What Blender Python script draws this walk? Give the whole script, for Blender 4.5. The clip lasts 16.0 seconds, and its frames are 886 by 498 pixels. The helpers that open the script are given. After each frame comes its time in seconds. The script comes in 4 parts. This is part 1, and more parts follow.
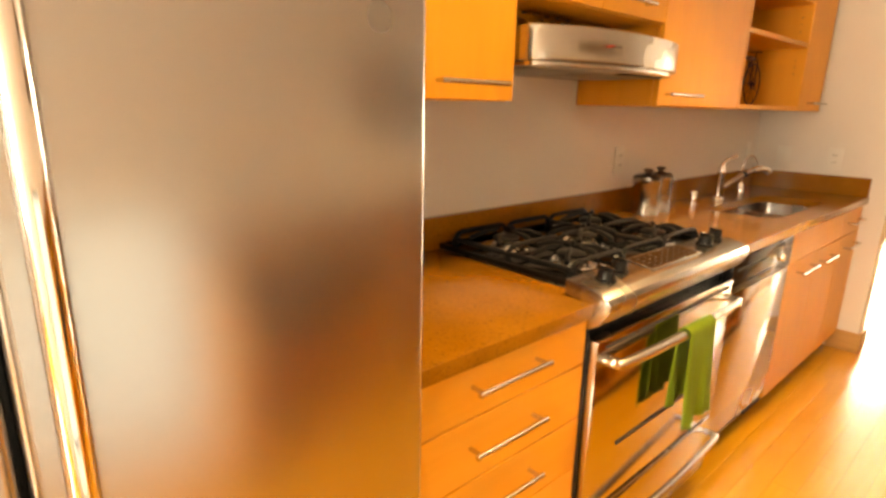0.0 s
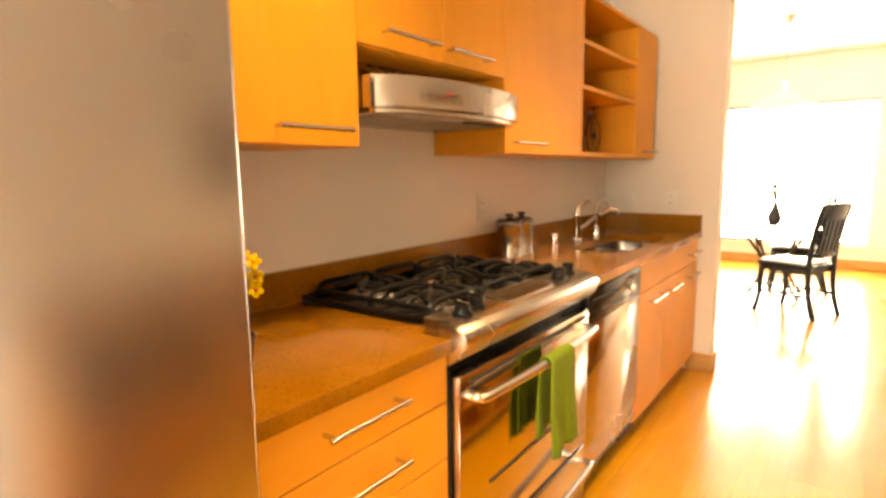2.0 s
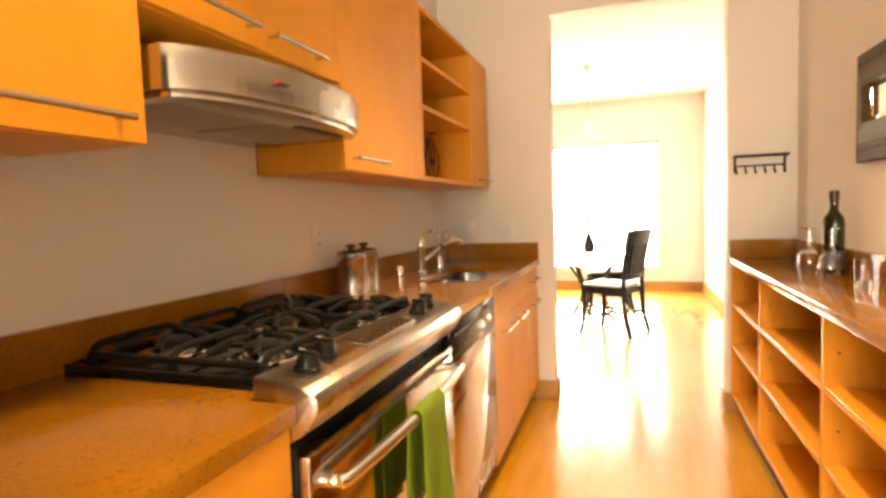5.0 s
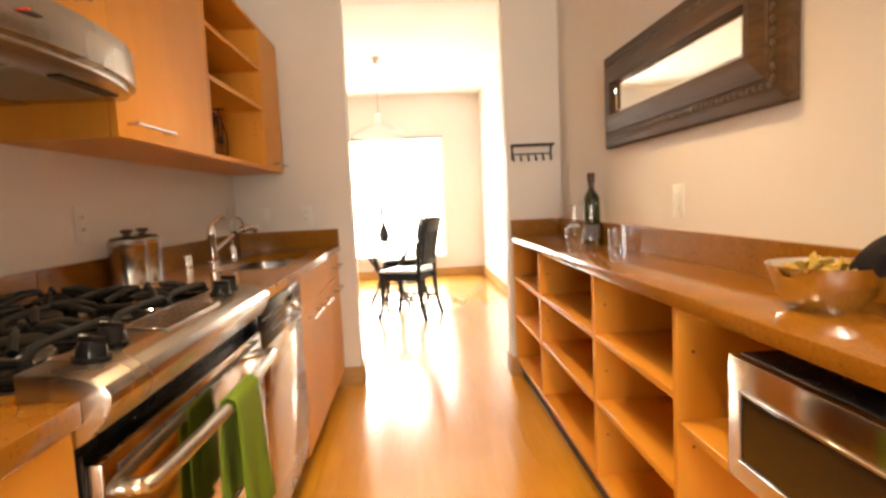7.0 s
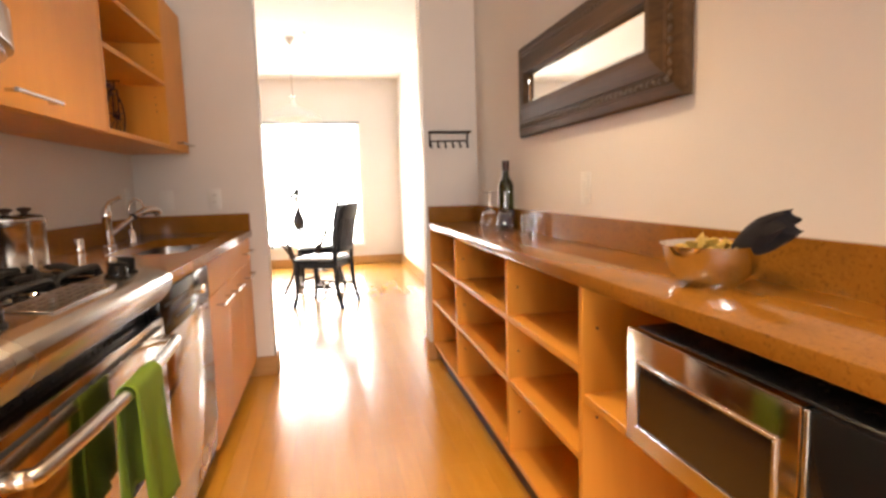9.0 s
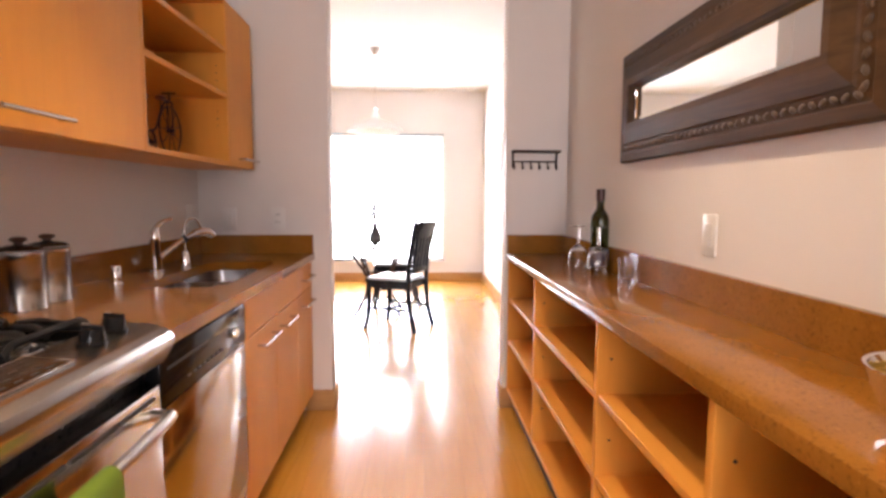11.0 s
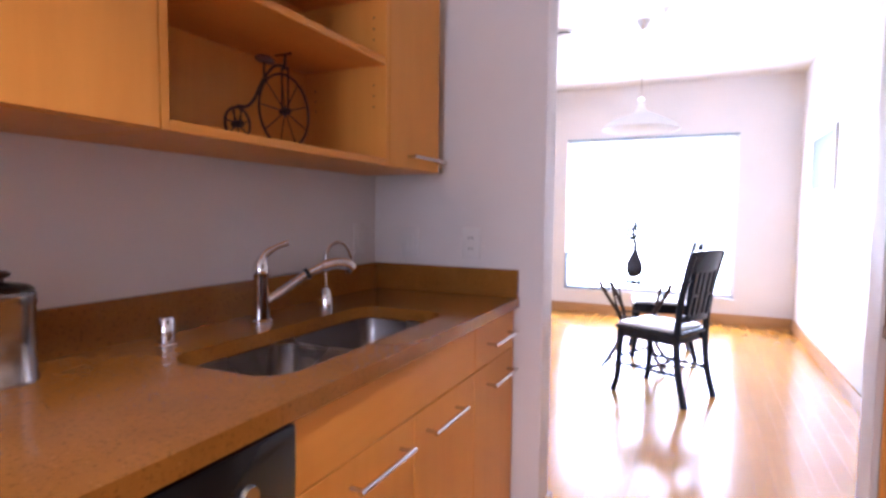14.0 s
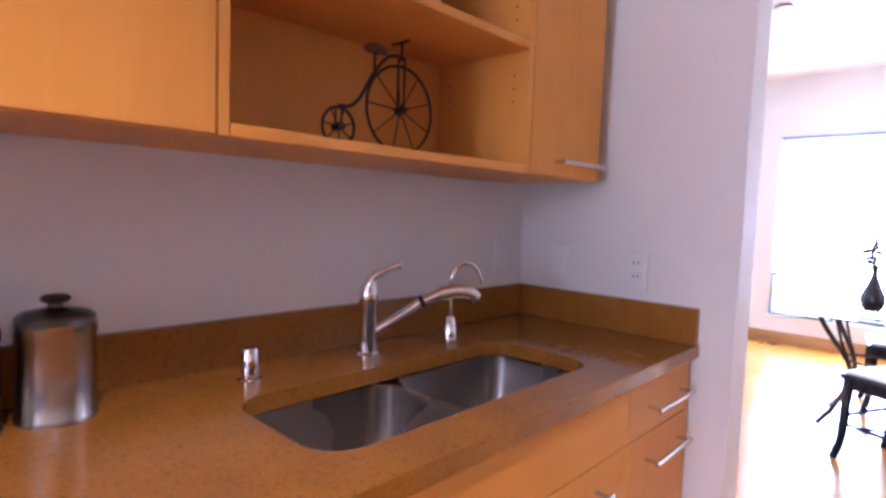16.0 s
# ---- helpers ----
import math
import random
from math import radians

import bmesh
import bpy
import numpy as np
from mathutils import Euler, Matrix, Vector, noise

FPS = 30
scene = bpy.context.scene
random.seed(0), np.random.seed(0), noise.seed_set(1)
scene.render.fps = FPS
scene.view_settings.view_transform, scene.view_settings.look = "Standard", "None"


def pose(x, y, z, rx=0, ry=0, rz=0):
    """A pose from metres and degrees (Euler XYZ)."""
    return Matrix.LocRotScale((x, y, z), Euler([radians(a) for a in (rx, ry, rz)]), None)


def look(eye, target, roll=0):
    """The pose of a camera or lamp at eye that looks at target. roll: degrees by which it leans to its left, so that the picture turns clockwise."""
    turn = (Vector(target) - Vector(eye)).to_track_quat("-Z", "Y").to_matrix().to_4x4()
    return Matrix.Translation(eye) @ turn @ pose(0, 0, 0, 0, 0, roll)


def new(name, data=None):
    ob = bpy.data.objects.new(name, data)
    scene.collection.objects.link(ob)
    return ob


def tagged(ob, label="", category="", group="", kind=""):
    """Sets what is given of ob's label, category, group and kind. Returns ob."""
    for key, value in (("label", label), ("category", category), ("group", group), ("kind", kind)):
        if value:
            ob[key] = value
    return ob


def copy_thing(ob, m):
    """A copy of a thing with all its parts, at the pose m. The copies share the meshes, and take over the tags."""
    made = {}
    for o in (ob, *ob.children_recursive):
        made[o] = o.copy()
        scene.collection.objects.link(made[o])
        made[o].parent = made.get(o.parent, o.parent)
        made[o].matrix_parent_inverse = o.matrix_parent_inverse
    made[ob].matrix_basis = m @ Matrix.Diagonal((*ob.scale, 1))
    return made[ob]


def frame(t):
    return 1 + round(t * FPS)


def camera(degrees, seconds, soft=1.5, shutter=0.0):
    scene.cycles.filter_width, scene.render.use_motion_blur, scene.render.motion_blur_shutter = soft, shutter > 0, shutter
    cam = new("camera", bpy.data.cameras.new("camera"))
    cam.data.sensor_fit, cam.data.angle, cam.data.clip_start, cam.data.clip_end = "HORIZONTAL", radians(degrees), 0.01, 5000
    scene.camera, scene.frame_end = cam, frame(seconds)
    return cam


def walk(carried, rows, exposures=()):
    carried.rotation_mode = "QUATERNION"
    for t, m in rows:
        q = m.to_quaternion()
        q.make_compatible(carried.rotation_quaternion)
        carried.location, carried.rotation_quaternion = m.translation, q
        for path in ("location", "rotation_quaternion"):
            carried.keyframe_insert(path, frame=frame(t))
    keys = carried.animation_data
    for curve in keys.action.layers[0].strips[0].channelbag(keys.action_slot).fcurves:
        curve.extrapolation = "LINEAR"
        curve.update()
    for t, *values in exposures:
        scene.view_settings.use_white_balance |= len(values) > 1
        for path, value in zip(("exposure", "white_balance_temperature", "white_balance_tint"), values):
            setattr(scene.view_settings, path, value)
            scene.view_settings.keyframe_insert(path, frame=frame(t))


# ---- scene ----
cam = camera(78.0, 16.0, soft=3.0)
PATH = [
    (0, (0.824, 0.865, 1.307), (2.125, 2.299, 0.803), 1.2),
    (0.5, (0.843, 0.842, 1.299), (2.233, 2.206, 0.845), 1.0),
    (1, (0.859, 0.82, 1.287), (2.33, 2.116, 0.892), 0.6),
    (1.5, (0.87, 0.806, 1.276), (2.409, 2.039, 0.94), 0.1),
    (2, (0.885, 0.792, 1.259), (2.475, 1.973, 0.98), -0.7),
    (2.5, (0.901, 0.777, 1.248), (2.53, 1.912, 1.009), -1.1),
    (3, (0.922, 0.785, 1.228), (2.595, 1.863, 1.027), -1.3),
    (5.5, (1.135, 1.036, 1.176), (3.078, 1.489, 1.039), -2.2),
    (6, (1.129, 1.067, 1.163), (3.109, 1.306, 1.017), -2.5),
    (6.5, (1.119, 1.07, 1.146), (3.112, 1.119, 0.986), -2.8),
    (7, (1.138, 1.049, 1.121), (3.128, 0.944, 0.944), -2.7),
    (7.5, (1.133, 1.059, 1.112), (3.106, 0.808, 0.904), -2.6),
    (8, (1.121, 1.048, 1.104), (3.075, 0.695, 0.867), -2.3),
    (8.2, (1.118, 1.047, 1.1), (3.064, 0.657, 0.857), -2.1),
    (10.3, (1.311, 1.019, 1.125), (3.273, 0.68, 0.932), -0.3),
    (10.5, (1.365, 0.992, 1.139), (3.337, 0.716, 0.949), -0.2),
    (11, (1.507, 0.941, 1.181), (3.496, 0.847, 0.995), 0.2),
    (11.5, (1.65, 0.893, 1.188), (3.64, 1.0, 1.019), 0.1),
    (12, (1.877, 0.902, 1.2), (3.85, 1.183, 1.031), 0.2),
    (12.5, (2.062, 0.905, 1.197), (4.005, 1.351, 1.035), 0.0),
    (13, (2.274, 0.9, 1.199), (4.173, 1.506, 1.035), 0.3),
    (13.5, (2.419, 0.89, 1.205), (4.273, 1.621, 1.041), 0.4),
    (14, (2.611, 0.925, 1.179), (4.42, 1.769, 1.049), 0.6),
    (14.5, (2.768, 0.948, 1.175), (4.508, 1.927, 1.059), 0.7),
    (15, (2.861, 0.959, 1.215), (4.508, 2.083, 1.056), 2.0),
    (15.5, (2.908, 0.973, 1.22), (4.45, 2.238, 1.068), 2.1),
    (16, (2.932, 0.995, 1.224), (4.378, 2.37, 1.083), 2.0),
]
EXPOSURES = [(0.0, 1.30, 11900, 10), (2.5, 1.42, 11900, 11), (5.5, 1.16, 9800, 9), (8.0, 0.74, 8000, 12), (10.5, 0.70, 6800, 17),
             (12.5, 0.60, 5800, 25), (14.5, 0.72, 5150, 25), (16.0, 1.0, 5000, 26)]
walk(cam, [(t, look(eye, target, roll)) for t, eye, target, roll in PATH], EXPOSURES)

# ---- light ----
world = bpy.data.worlds.new("world")
scene.world = world
world.use_nodes = True
wn = world.node_tree.nodes
sky = wn.new("ShaderNodeTexSky")
sky.sky_type, sky.sun_disc = "NISHITA", False
sky.sun_elevation, sky.sun_rotation = radians(40), radians(60)
wn["Background"].inputs[1].default_value = 0.15
world.node_tree.links.new(sky.outputs[0], wn["Background"].inputs[0])


def area_lamp(name, m, sx, sy, power, colour):
    data = bpy.data.lights.new(name, "AREA")
    data.shape, data.size, data.size_y, data.energy, data.color = "RECTANGLE", sx, sy, power, colour
    ob = new(name, data)
    ob.matrix_world = m
    return ob


# daylight in the dining room window, then three added lamps in unseen openings
area_lamp("window_daylight", look((9.34, 1.49, 1.17), (0, 1.49, 1.17)), 1.80, 1.72, 10, (0.93, 0.97, 1.0))
# added fill from an unseen side, brightens the dining room walls
area_lamp("unseen_side_fill", look((6.9, 5.05, 1.4), (6.9, 0, 1.2)), 2.2, 1.9, 14, (0.93, 0.97, 1.0))
# added fill behind the camera on the living side, brightens the kitchen walls
area_lamp("unseen_rear_fill", look((-2.54, 0.9, 1.35), (4, 0.9, 1.2)), 1.5, 1.5, 74, (0.95, 0.97, 1.0))
# added lamp in an unseen low opening, for the pale reflection on the fridge
area_lamp("low_opening_fill", look((0.84, -0.13, 0.60), (0.84, 3, 0.6)), 0.80, 0.85, 1.6, (0.93, 0.97, 1.0))


def spot(name, x, y, power):
    data = bpy.data.lights.new(name, "SPOT")
    data.energy, data.spot_size, data.spot_blend, data.shadow_soft_size, data.color = power, radians(92), 0.7, 0.05, (1.0, 0.76, 0.49)
    ob = new(name, data)
    ob.matrix_world = look((x, y, 2.60), (x, y + 0.001, 0))
    return ob


DOWNLIGHTS = ((0.3, 0.95, 12), (1.5, 1.30, 50), (2.75, 0.92, 70))
for lx, ly, watts in DOWNLIGHTS:
    spot("downlight_lamp", lx, ly, watts)

# ---- materials ----


def material(name, colour, rough=0.5, metal=0.0):
    m = bpy.data.materials.new(name)
    m.use_nodes = True
    b = m.node_tree.nodes["Principled BSDF"]
    b.inputs["Base Color"].default_value = (*colour, 1)
    b.inputs["Roughness"].default_value = rough
    b.inputs["Metallic"].default_value = metal
    return m, m.node_tree, b


def noise_node(nt, scale, size=(1, 1, 1), detail=4.0, rough=0.6, distort=0.0):
    tc = nt.nodes.new("ShaderNodeTexCoord")
    mp = nt.nodes.new("ShaderNodeMapping")
    mp.inputs["Scale"].default_value = size
    n = nt.nodes.new("ShaderNodeTexNoise")
    n.inputs["Scale"].default_value, n.inputs["Detail"].default_value = scale, detail
    n.inputs["Roughness"].default_value, n.inputs["Distortion"].default_value = rough, distort
    nt.links.new(tc.outputs["Object"], mp.inputs[0])
    nt.links.new(mp.outputs[0], n.inputs["Vector"])
    return n


def ramp(nt, source, stops):
    r = nt.nodes.new("ShaderNodeValToRGB")
    while len(r.color_ramp.elements) < len(stops):
        r.color_ramp.elements.new(0.5)
    for e, (p, c) in zip(r.color_ramp.elements, stops):
        e.position, e.color = p, (*c, 1)
    nt.links.new(source, r.inputs[0])
    return r


def bump(nt, b, source, strength, distance=0.002):
    k = nt.nodes.new("ShaderNodeBump")
    k.inputs["Strength"].default_value, k.inputs["Distance"].default_value = strength, distance
    nt.links.new(source, k.inputs["Height"])
    nt.links.new(k.outputs[0], b.inputs["Normal"])


def rough_from(nt, b, source, low, high):
    r = nt.nodes.new("ShaderNodeMapRange")
    r.inputs["To Min"].default_value, r.inputs["To Max"].default_value = low, high
    nt.links.new(source, r.inputs[0])
    nt.links.new(r.outputs[0], b.inputs["Roughness"])


def mix_colour(nt, a, b, fac, kind="MULTIPLY"):
    k = nt.nodes.new("ShaderNodeMix")
    k.data_type, k.blend_type = "RGBA", kind
    k.inputs[0].default_value = fac
    nt.links.new(a, k.inputs[6])
    nt.links.new(b, k.inputs[7])
    return k.outputs[2]


def wood(name, light, dark, rough, size, coat=0.0, vary=0.0):
    m, nt, b = material(name, light, rough)
    grain = noise_node(nt, 3.0, size, 5.0, 0.6, 0.6)
    broad = noise_node(nt, 1.6, (1, 1, 1), 2.0)
    g = ramp(nt, grain.outputs["Fac"], [(0.3, dark), (0.62, light)])
    w = ramp(nt, broad.outputs["Fac"], [(0.3, (0.86, 0.84, 0.8)), (0.7, (1, 1, 1))])
    out = mix_colour(nt, g.outputs[0], w.outputs[0], 1.0)
    if vary:
        info = nt.nodes.new("ShaderNodeObjectInfo")
        v = ramp(nt, info.outputs["Random"], [(0.0, (1 - vary,) * 3), (1.0, (1, 1, 1))])
        out = mix_colour(nt, out, v.outputs[0], 1.0)
    nt.links.new(out, b.inputs["Base Color"])
    rough_from(nt, b, broad.outputs["Fac"], rough * 0.8, rough * 1.25)
    bump(nt, b, grain.outputs["Fac"], 0.12, 0.001)
    b.inputs["Specular IOR Level"].default_value = 0.5 if coat else 0.16
    b.inputs["Coat Weight"].default_value = coat
    b.inputs["Coat Roughness"].default_value = 0.16
    return m


def paint(name, colour, rough=0.6, scale=160):
    m, nt, b = material(name, colour, rough)
    fine = noise_node(nt, scale, (1, 1, 1), 3.0)
    broad = noise_node(nt, 1.3, (1, 1, 1), 3.0)
    c = ramp(nt, broad.outputs["Fac"], [(0.3, tuple(v * 0.94 for v in colour)), (0.7, colour)])
    nt.links.new(c.outputs[0], b.inputs["Base Color"])
    bump(nt, b, fine.outputs["Fac"], 0.12, 0.001)
    return m


def brushed(name, colour, rough, size, strength=0.05):
    m, nt, b = material(name, colour, rough, 1.0)
    n = noise_node(nt, 40.0, size, 4.0)
    broad = noise_node(nt, 2.2, (1, 1, 1), 3.0)
    rough_from(nt, b, broad.outputs["Fac"], rough * 0.75, rough * 1.3)
    bump(nt, b, n.outputs["Fac"], strength, 0.001)
    return m


def stone(name, base, dark, light, rough):
    m, nt, b = material(name, base, rough)
    fleck = noise_node(nt, 120.0, (1, 1, 1), 3.0, 0.7)
    cloud = noise_node(nt, 7.0, (1, 1, 1), 5.0, 0.6)
    f = ramp(nt, fleck.outputs["Fac"], [(0.33, dark), (0.45, base), (0.62, base), (0.75, light)])
    c = ramp(nt, cloud.outputs["Fac"], [(0.3, (0.8, 0.78, 0.74)), (0.65, (1, 1, 1))])
    nt.links.new(mix_colour(nt, f.outputs[0], c.outputs[0], 1.0), b.inputs["Base Color"])
    rough_from(nt, b, cloud.outputs["Fac"], rough * 0.7, rough * 1.4)
    b.inputs["Coat Weight"].default_value = 0.1
    b.inputs["Specular IOR Level"].default_value = 0.4
    b.inputs["Coat Roughness"].default_value = 0.08
    return m


def plain(name, colour, rough=0.4, metal=0.0, bumps=0.0, scale=80):
    m, nt, b = material(name, colour, rough, metal)
    n = noise_node(nt, scale, (1, 1, 1), 3.0)
    rough_from(nt, b, n.outputs["Fac"], rough * 0.8, rough * 1.25)
    if bumps:
        bump(nt, b, n.outputs["Fac"], bumps, 0.002)
    return m


def clear(name, colour=(1, 1, 1), rough=0.0, ior=1.45):
    m, nt, b = material(name, colour, rough)
    b.inputs["Transmission Weight"].default_value = 1.0
    b.inputs["IOR"].default_value = ior
    return m


MAPLE = wood("maple_veneer", (0.80, 0.365, 0.068), (0.765, 0.34, 0.061), 0.36, (9, 9, 0.8))
MAPLE_SIDE = wood("maple_veneer_sideways", (0.80, 0.365, 0.068), (0.765, 0.34, 0.061), 0.36, (0.8, 9, 9))
MAPLE_EDGE = wood("maple_edge_band", (0.72, 0.36, 0.10), (0.66, 0.31, 0.08), 0.4, (2, 12, 12))
FLOOR = wood("maple_floor", (0.77, 0.37, 0.052), (0.71, 0.325, 0.043), 0.22, (0.9, 11, 11), 0.75, 0.09)
FLOOR_GAP = plain("floor_joint", (0.50, 0.26, 0.06), 0.5)
BASEBOARD = wood("baseboard_wood", (0.52, 0.29, 0.12), (0.43, 0.22, 0.08), 0.4, (1.2, 1.2, 10))
WALL = paint("wall_paint", (0.76, 0.72, 0.69))
CEILING = paint("ceiling_paint", (0.82, 0.81, 0.79), 0.8)
TRIM = paint("white_trim", (0.8, 0.8, 0.79), 0.35)
QUARTZ = stone("brown_quartz", (0.31, 0.126, 0.019), (0.20, 0.076, 0.012), (0.41, 0.19, 0.038), 0.13)
STEEL = brushed("brushed_steel", (0.47, 0.44, 0.41), 0.25, (0.4, 30, 30), 0.03)
STEEL_DOOR = brushed("brushed_steel_door", (0.52, 0.465, 0.41), 0.13, (0.4, 30, 30), 0.02)
STEEL_UP = brushed("brushed_steel_fridge", (0.43, 0.42, 0.42), 0.25, (0.25, 4, 22), 0.05)
CHROME = plain("chrome", (0.78, 0.77, 0.76), 0.07, 1.0)
CANISTER = plain("polished_steel", (0.47, 0.45, 0.43), 0.2, 1.0)
SATIN = plain("satin_nickel", (0.62, 0.60, 0.57), 0.24, 1.0)
SINK_STEEL = brushed("sink_steel", (0.50, 0.47, 0.46), 0.26, (6, 6, 0.5))
IRON = plain("cast_iron", (0.009, 0.009, 0.010), 0.55, 0.0, 0.3, 220)
BLACK = plain("black_enamel", (0.010, 0.010, 0.011), 0.12)
BLACK_SATIN = plain("black_plastic", (0.014, 0.014, 0.015), 0.28)
DISPLAY = plain("display_glass", (0.03, 0.018, 0.012), 0.06)
GREY_MARK = plain("grey_marks", (0.06, 0.05, 0.042), 0.5)
for dark in (BLACK, IRON, BLACK_SATIN):
    dark.node_tree.nodes["Principled BSDF"].inputs["Specular IOR Level"].default_value = 0.18
RED_MARK = plain("red_mark", (0.45, 0.04, 0.03), 0.5)
PLATE = plain("plate_plastic", (0.74, 0.72, 0.69), 0.35)
DARK_SLOT = plain("dark_slot", (0.03, 0.028, 0.026), 0.6)
FILTER = plain("filter_mesh", (0.36, 0.33, 0.29), 0.45, 0.9, 0.6, 320)
MIRROR = plain("mirror_silver", (0.86, 0.88, 0.87), 0.015, 1.0)
CARVED = plain("carved_dark_wood", (0.085, 0.052, 0.03), 0.5, 0.0, 0.8, 60)
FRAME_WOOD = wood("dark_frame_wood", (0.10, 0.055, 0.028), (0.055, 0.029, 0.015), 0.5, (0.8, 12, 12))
RUST = plain("dark_wrought_metal", (0.035, 0.018, 0.012), 0.5, 0.5, 0.3, 150)
LEATHER = plain("brown_saddle", (0.10, 0.03, 0.02), 0.5, 0.0, 0.3)
EBONY = wood("black_stained_wood", (0.016, 0.017, 0.022), (0.008, 0.008, 0.011), 0.22, (8, 8, 1))
# window glare on the glossy seat is put into this pale base colour
CUSHION = plain("seat_vinyl_with_glare", (0.70, 0.68, 0.66), 0.25, 0.0, 0.1, 120)
GLASS = clear("clear_glass")
PANE = clear("window_pane", (0.97, 0.99, 0.98))
TABLE_GLASS = clear("table_glass", (0.86, 0.95, 0.93))
BOTTLE = clear("green_bottle_glass", (0.03, 0.035, 0.004), 0.02, 1.5)
FOIL = plain("bottle_foil", (0.05, 0.02, 0.015), 0.35, 0.5)
LABEL = plain("bottle_label", (0.06, 0.06, 0.10), 0.6)
TOWEL = plain("green_towel", (0.13, 0.21, 0.012), 0.95, 0.0, 0.9, 420)
NAPKIN = plain("dark_napkin", (0.008, 0.005, 0.007), 0.95, 0.0, 0.6, 300)
CHIP = plain("yellow_snack", (0.58, 0.40, 0.10), 0.7, 0.0, 0.5, 90)
PETAL = plain("yellow_petal", (0.75, 0.52, 0.02), 0.5, 0.0, 0.3)
PETAL_RED = plain("orange_petal_heart", (0.6, 0.12, 0.02), 0.5)
STEM = plain("green_stem", (0.06, 0.10, 0.02), 0.5)
POT = plain("dark_pot", (0.05, 0.025, 0.015), 0.35)
VASE = plain("dark_vase", (0.02, 0.016, 0.022), 0.25)
BLOOM = plain("dark_bloom", (0.05, 0.05, 0.075), 0.7)
BUD = plain("red_bud", (0.35, 0.08, 0.06), 0.6)
SASH = plain("blue_grey_sash", (0.10, 0.17, 0.21), 0.35)
PICTURE = plain("blue_grey_print", (0.11, 0.15, 0.23), 0.4)
SHADE = plain("white_lamp_glass", (0.9, 0.89, 0.87), 0.7)
SHADE.node_tree.nodes["Principled BSDF"].inputs["Transmission Weight"].default_value = 0.35
BACKDROP = plain("bright_hazy_sky", (0.8, 0.85, 0.9), 1.0)
BACKDROP.node_tree.nodes["Principled BSDF"].inputs["Emission Color"].default_value = (0.93, 0.97, 1.0, 1)
BACKDROP.node_tree.nodes["Principled BSDF"].inputs["Emission Strength"].default_value = 9.5
LAMP_FACE = plain("lit_lamp_face", (1, 0.8, 0.55), 0.5)
LAMP_FACE.node_tree.nodes["Principled BSDF"].inputs["Emission Color"].default_value = (1.0, 0.75, 0.45, 1)
LAMP_FACE.node_tree.nodes["Principled BSDF"].inputs["Emission Strength"].default_value = 6.0

# ---- builders ----
ORIGIN = {}


def thing(name, at, label, category, group="", kind=""):
    ob = new(name)
    ob.location = at
    ob.empty_display_size = 0.05
    ORIGIN[ob] = Vector(at)
    return tagged(ob, label, category, group, kind)


def part(name, bm, mat, parent=None, label="", smooth=True):
    """One mesh object, from a bmesh in world coordinates, under a thing or a part."""
    at = ORIGIN[parent] if parent else Vector((0, 0, 0))
    bmesh.ops.translate(bm, verts=bm.verts, vec=-at)
    bmesh.ops.recalc_face_normals(bm, faces=bm.faces)
    me = bpy.data.meshes.new(name)
    bm.to_mesh(me)
    bm.free()
    me.materials.append(mat)
    if smooth:
        me.polygons.foreach_set("use_smooth", [True] * len(me.polygons))
        me.set_sharp_from_angle(angle=radians(40))
    ob = new(name, me)
    if parent:
        ob.parent = parent
        ORIGIN[ob] = at
    if label:
        ob["label"] = label
    return ob


def solid(name, bm, mat, label, category="", kind="", group=""):
    return tagged(part(name, bm, mat), label, category, group, kind)


def box(x0, x1, y0, y1, z0, z1, bevel=0.0015, segments=1, bm=None):
    own = bmesh.new()
    m = Matrix.LocRotScale(((x0 + x1) / 2, (y0 + y1) / 2, (z0 + z1) / 2), None, (abs(x1 - x0), abs(y1 - y0), abs(z1 - z0)))
    bmesh.ops.create_cube(own, size=1, matrix=m)
    if bevel:
        bmesh.ops.bevel(own, geom=own.edges[:], offset=bevel, segments=segments, affect="EDGES", profile=0.5)
    if bm is None:
        return own
    join(bm, own)
    return bm


def join(bm, other):
    me = bpy.data.meshes.new("joined")
    other.to_mesh(me)
    other.free()
    bm.from_mesh(me)
    bpy.data.meshes.remove(me)
    return bm


def turned(bm, m):
    bmesh.ops.transform(bm, matrix=m, verts=bm.verts)
    return bm


def tube(points, r, sides=10, closed=False, bm=None):
    """A round bar along points; r may be a number or one radius for each point."""
    bm = bm or bmesh.new()
    pts = [Vector(p) for p in points]
    n = len(pts)
    radii = r if isinstance(r, (list, tuple)) else [r] * n
    rings, normal = [], None
    for k, p in enumerate(pts):
        if closed:
            d = pts[(k + 1) % n] - pts[k - 1]
        else:
            d = pts[min(k + 1, n - 1)] - pts[max(k - 1, 0)]
        d.normalize()
        if normal is None:
            normal = d.orthogonal().normalized()
        normal = (normal - d * normal.dot(d)).normalized()
        side = d.cross(normal)
        rings.append([bm.verts.new(p + radii[k] * (math.cos(a) * normal + math.sin(a) * side)) for a in (2 * math.pi * j / sides for j in range(sides))])
    for k in range(n if closed else n - 1):
        a, b = rings[k], rings[(k + 1) % n]
        for j in range(sides):
            bm.faces.new((a[j], a[(j + 1) % sides], b[(j + 1) % sides], b[j]))
    if not closed:
        bm.faces.new(rings[0][::-1])
        bm.faces.new(rings[-1])
    return bm


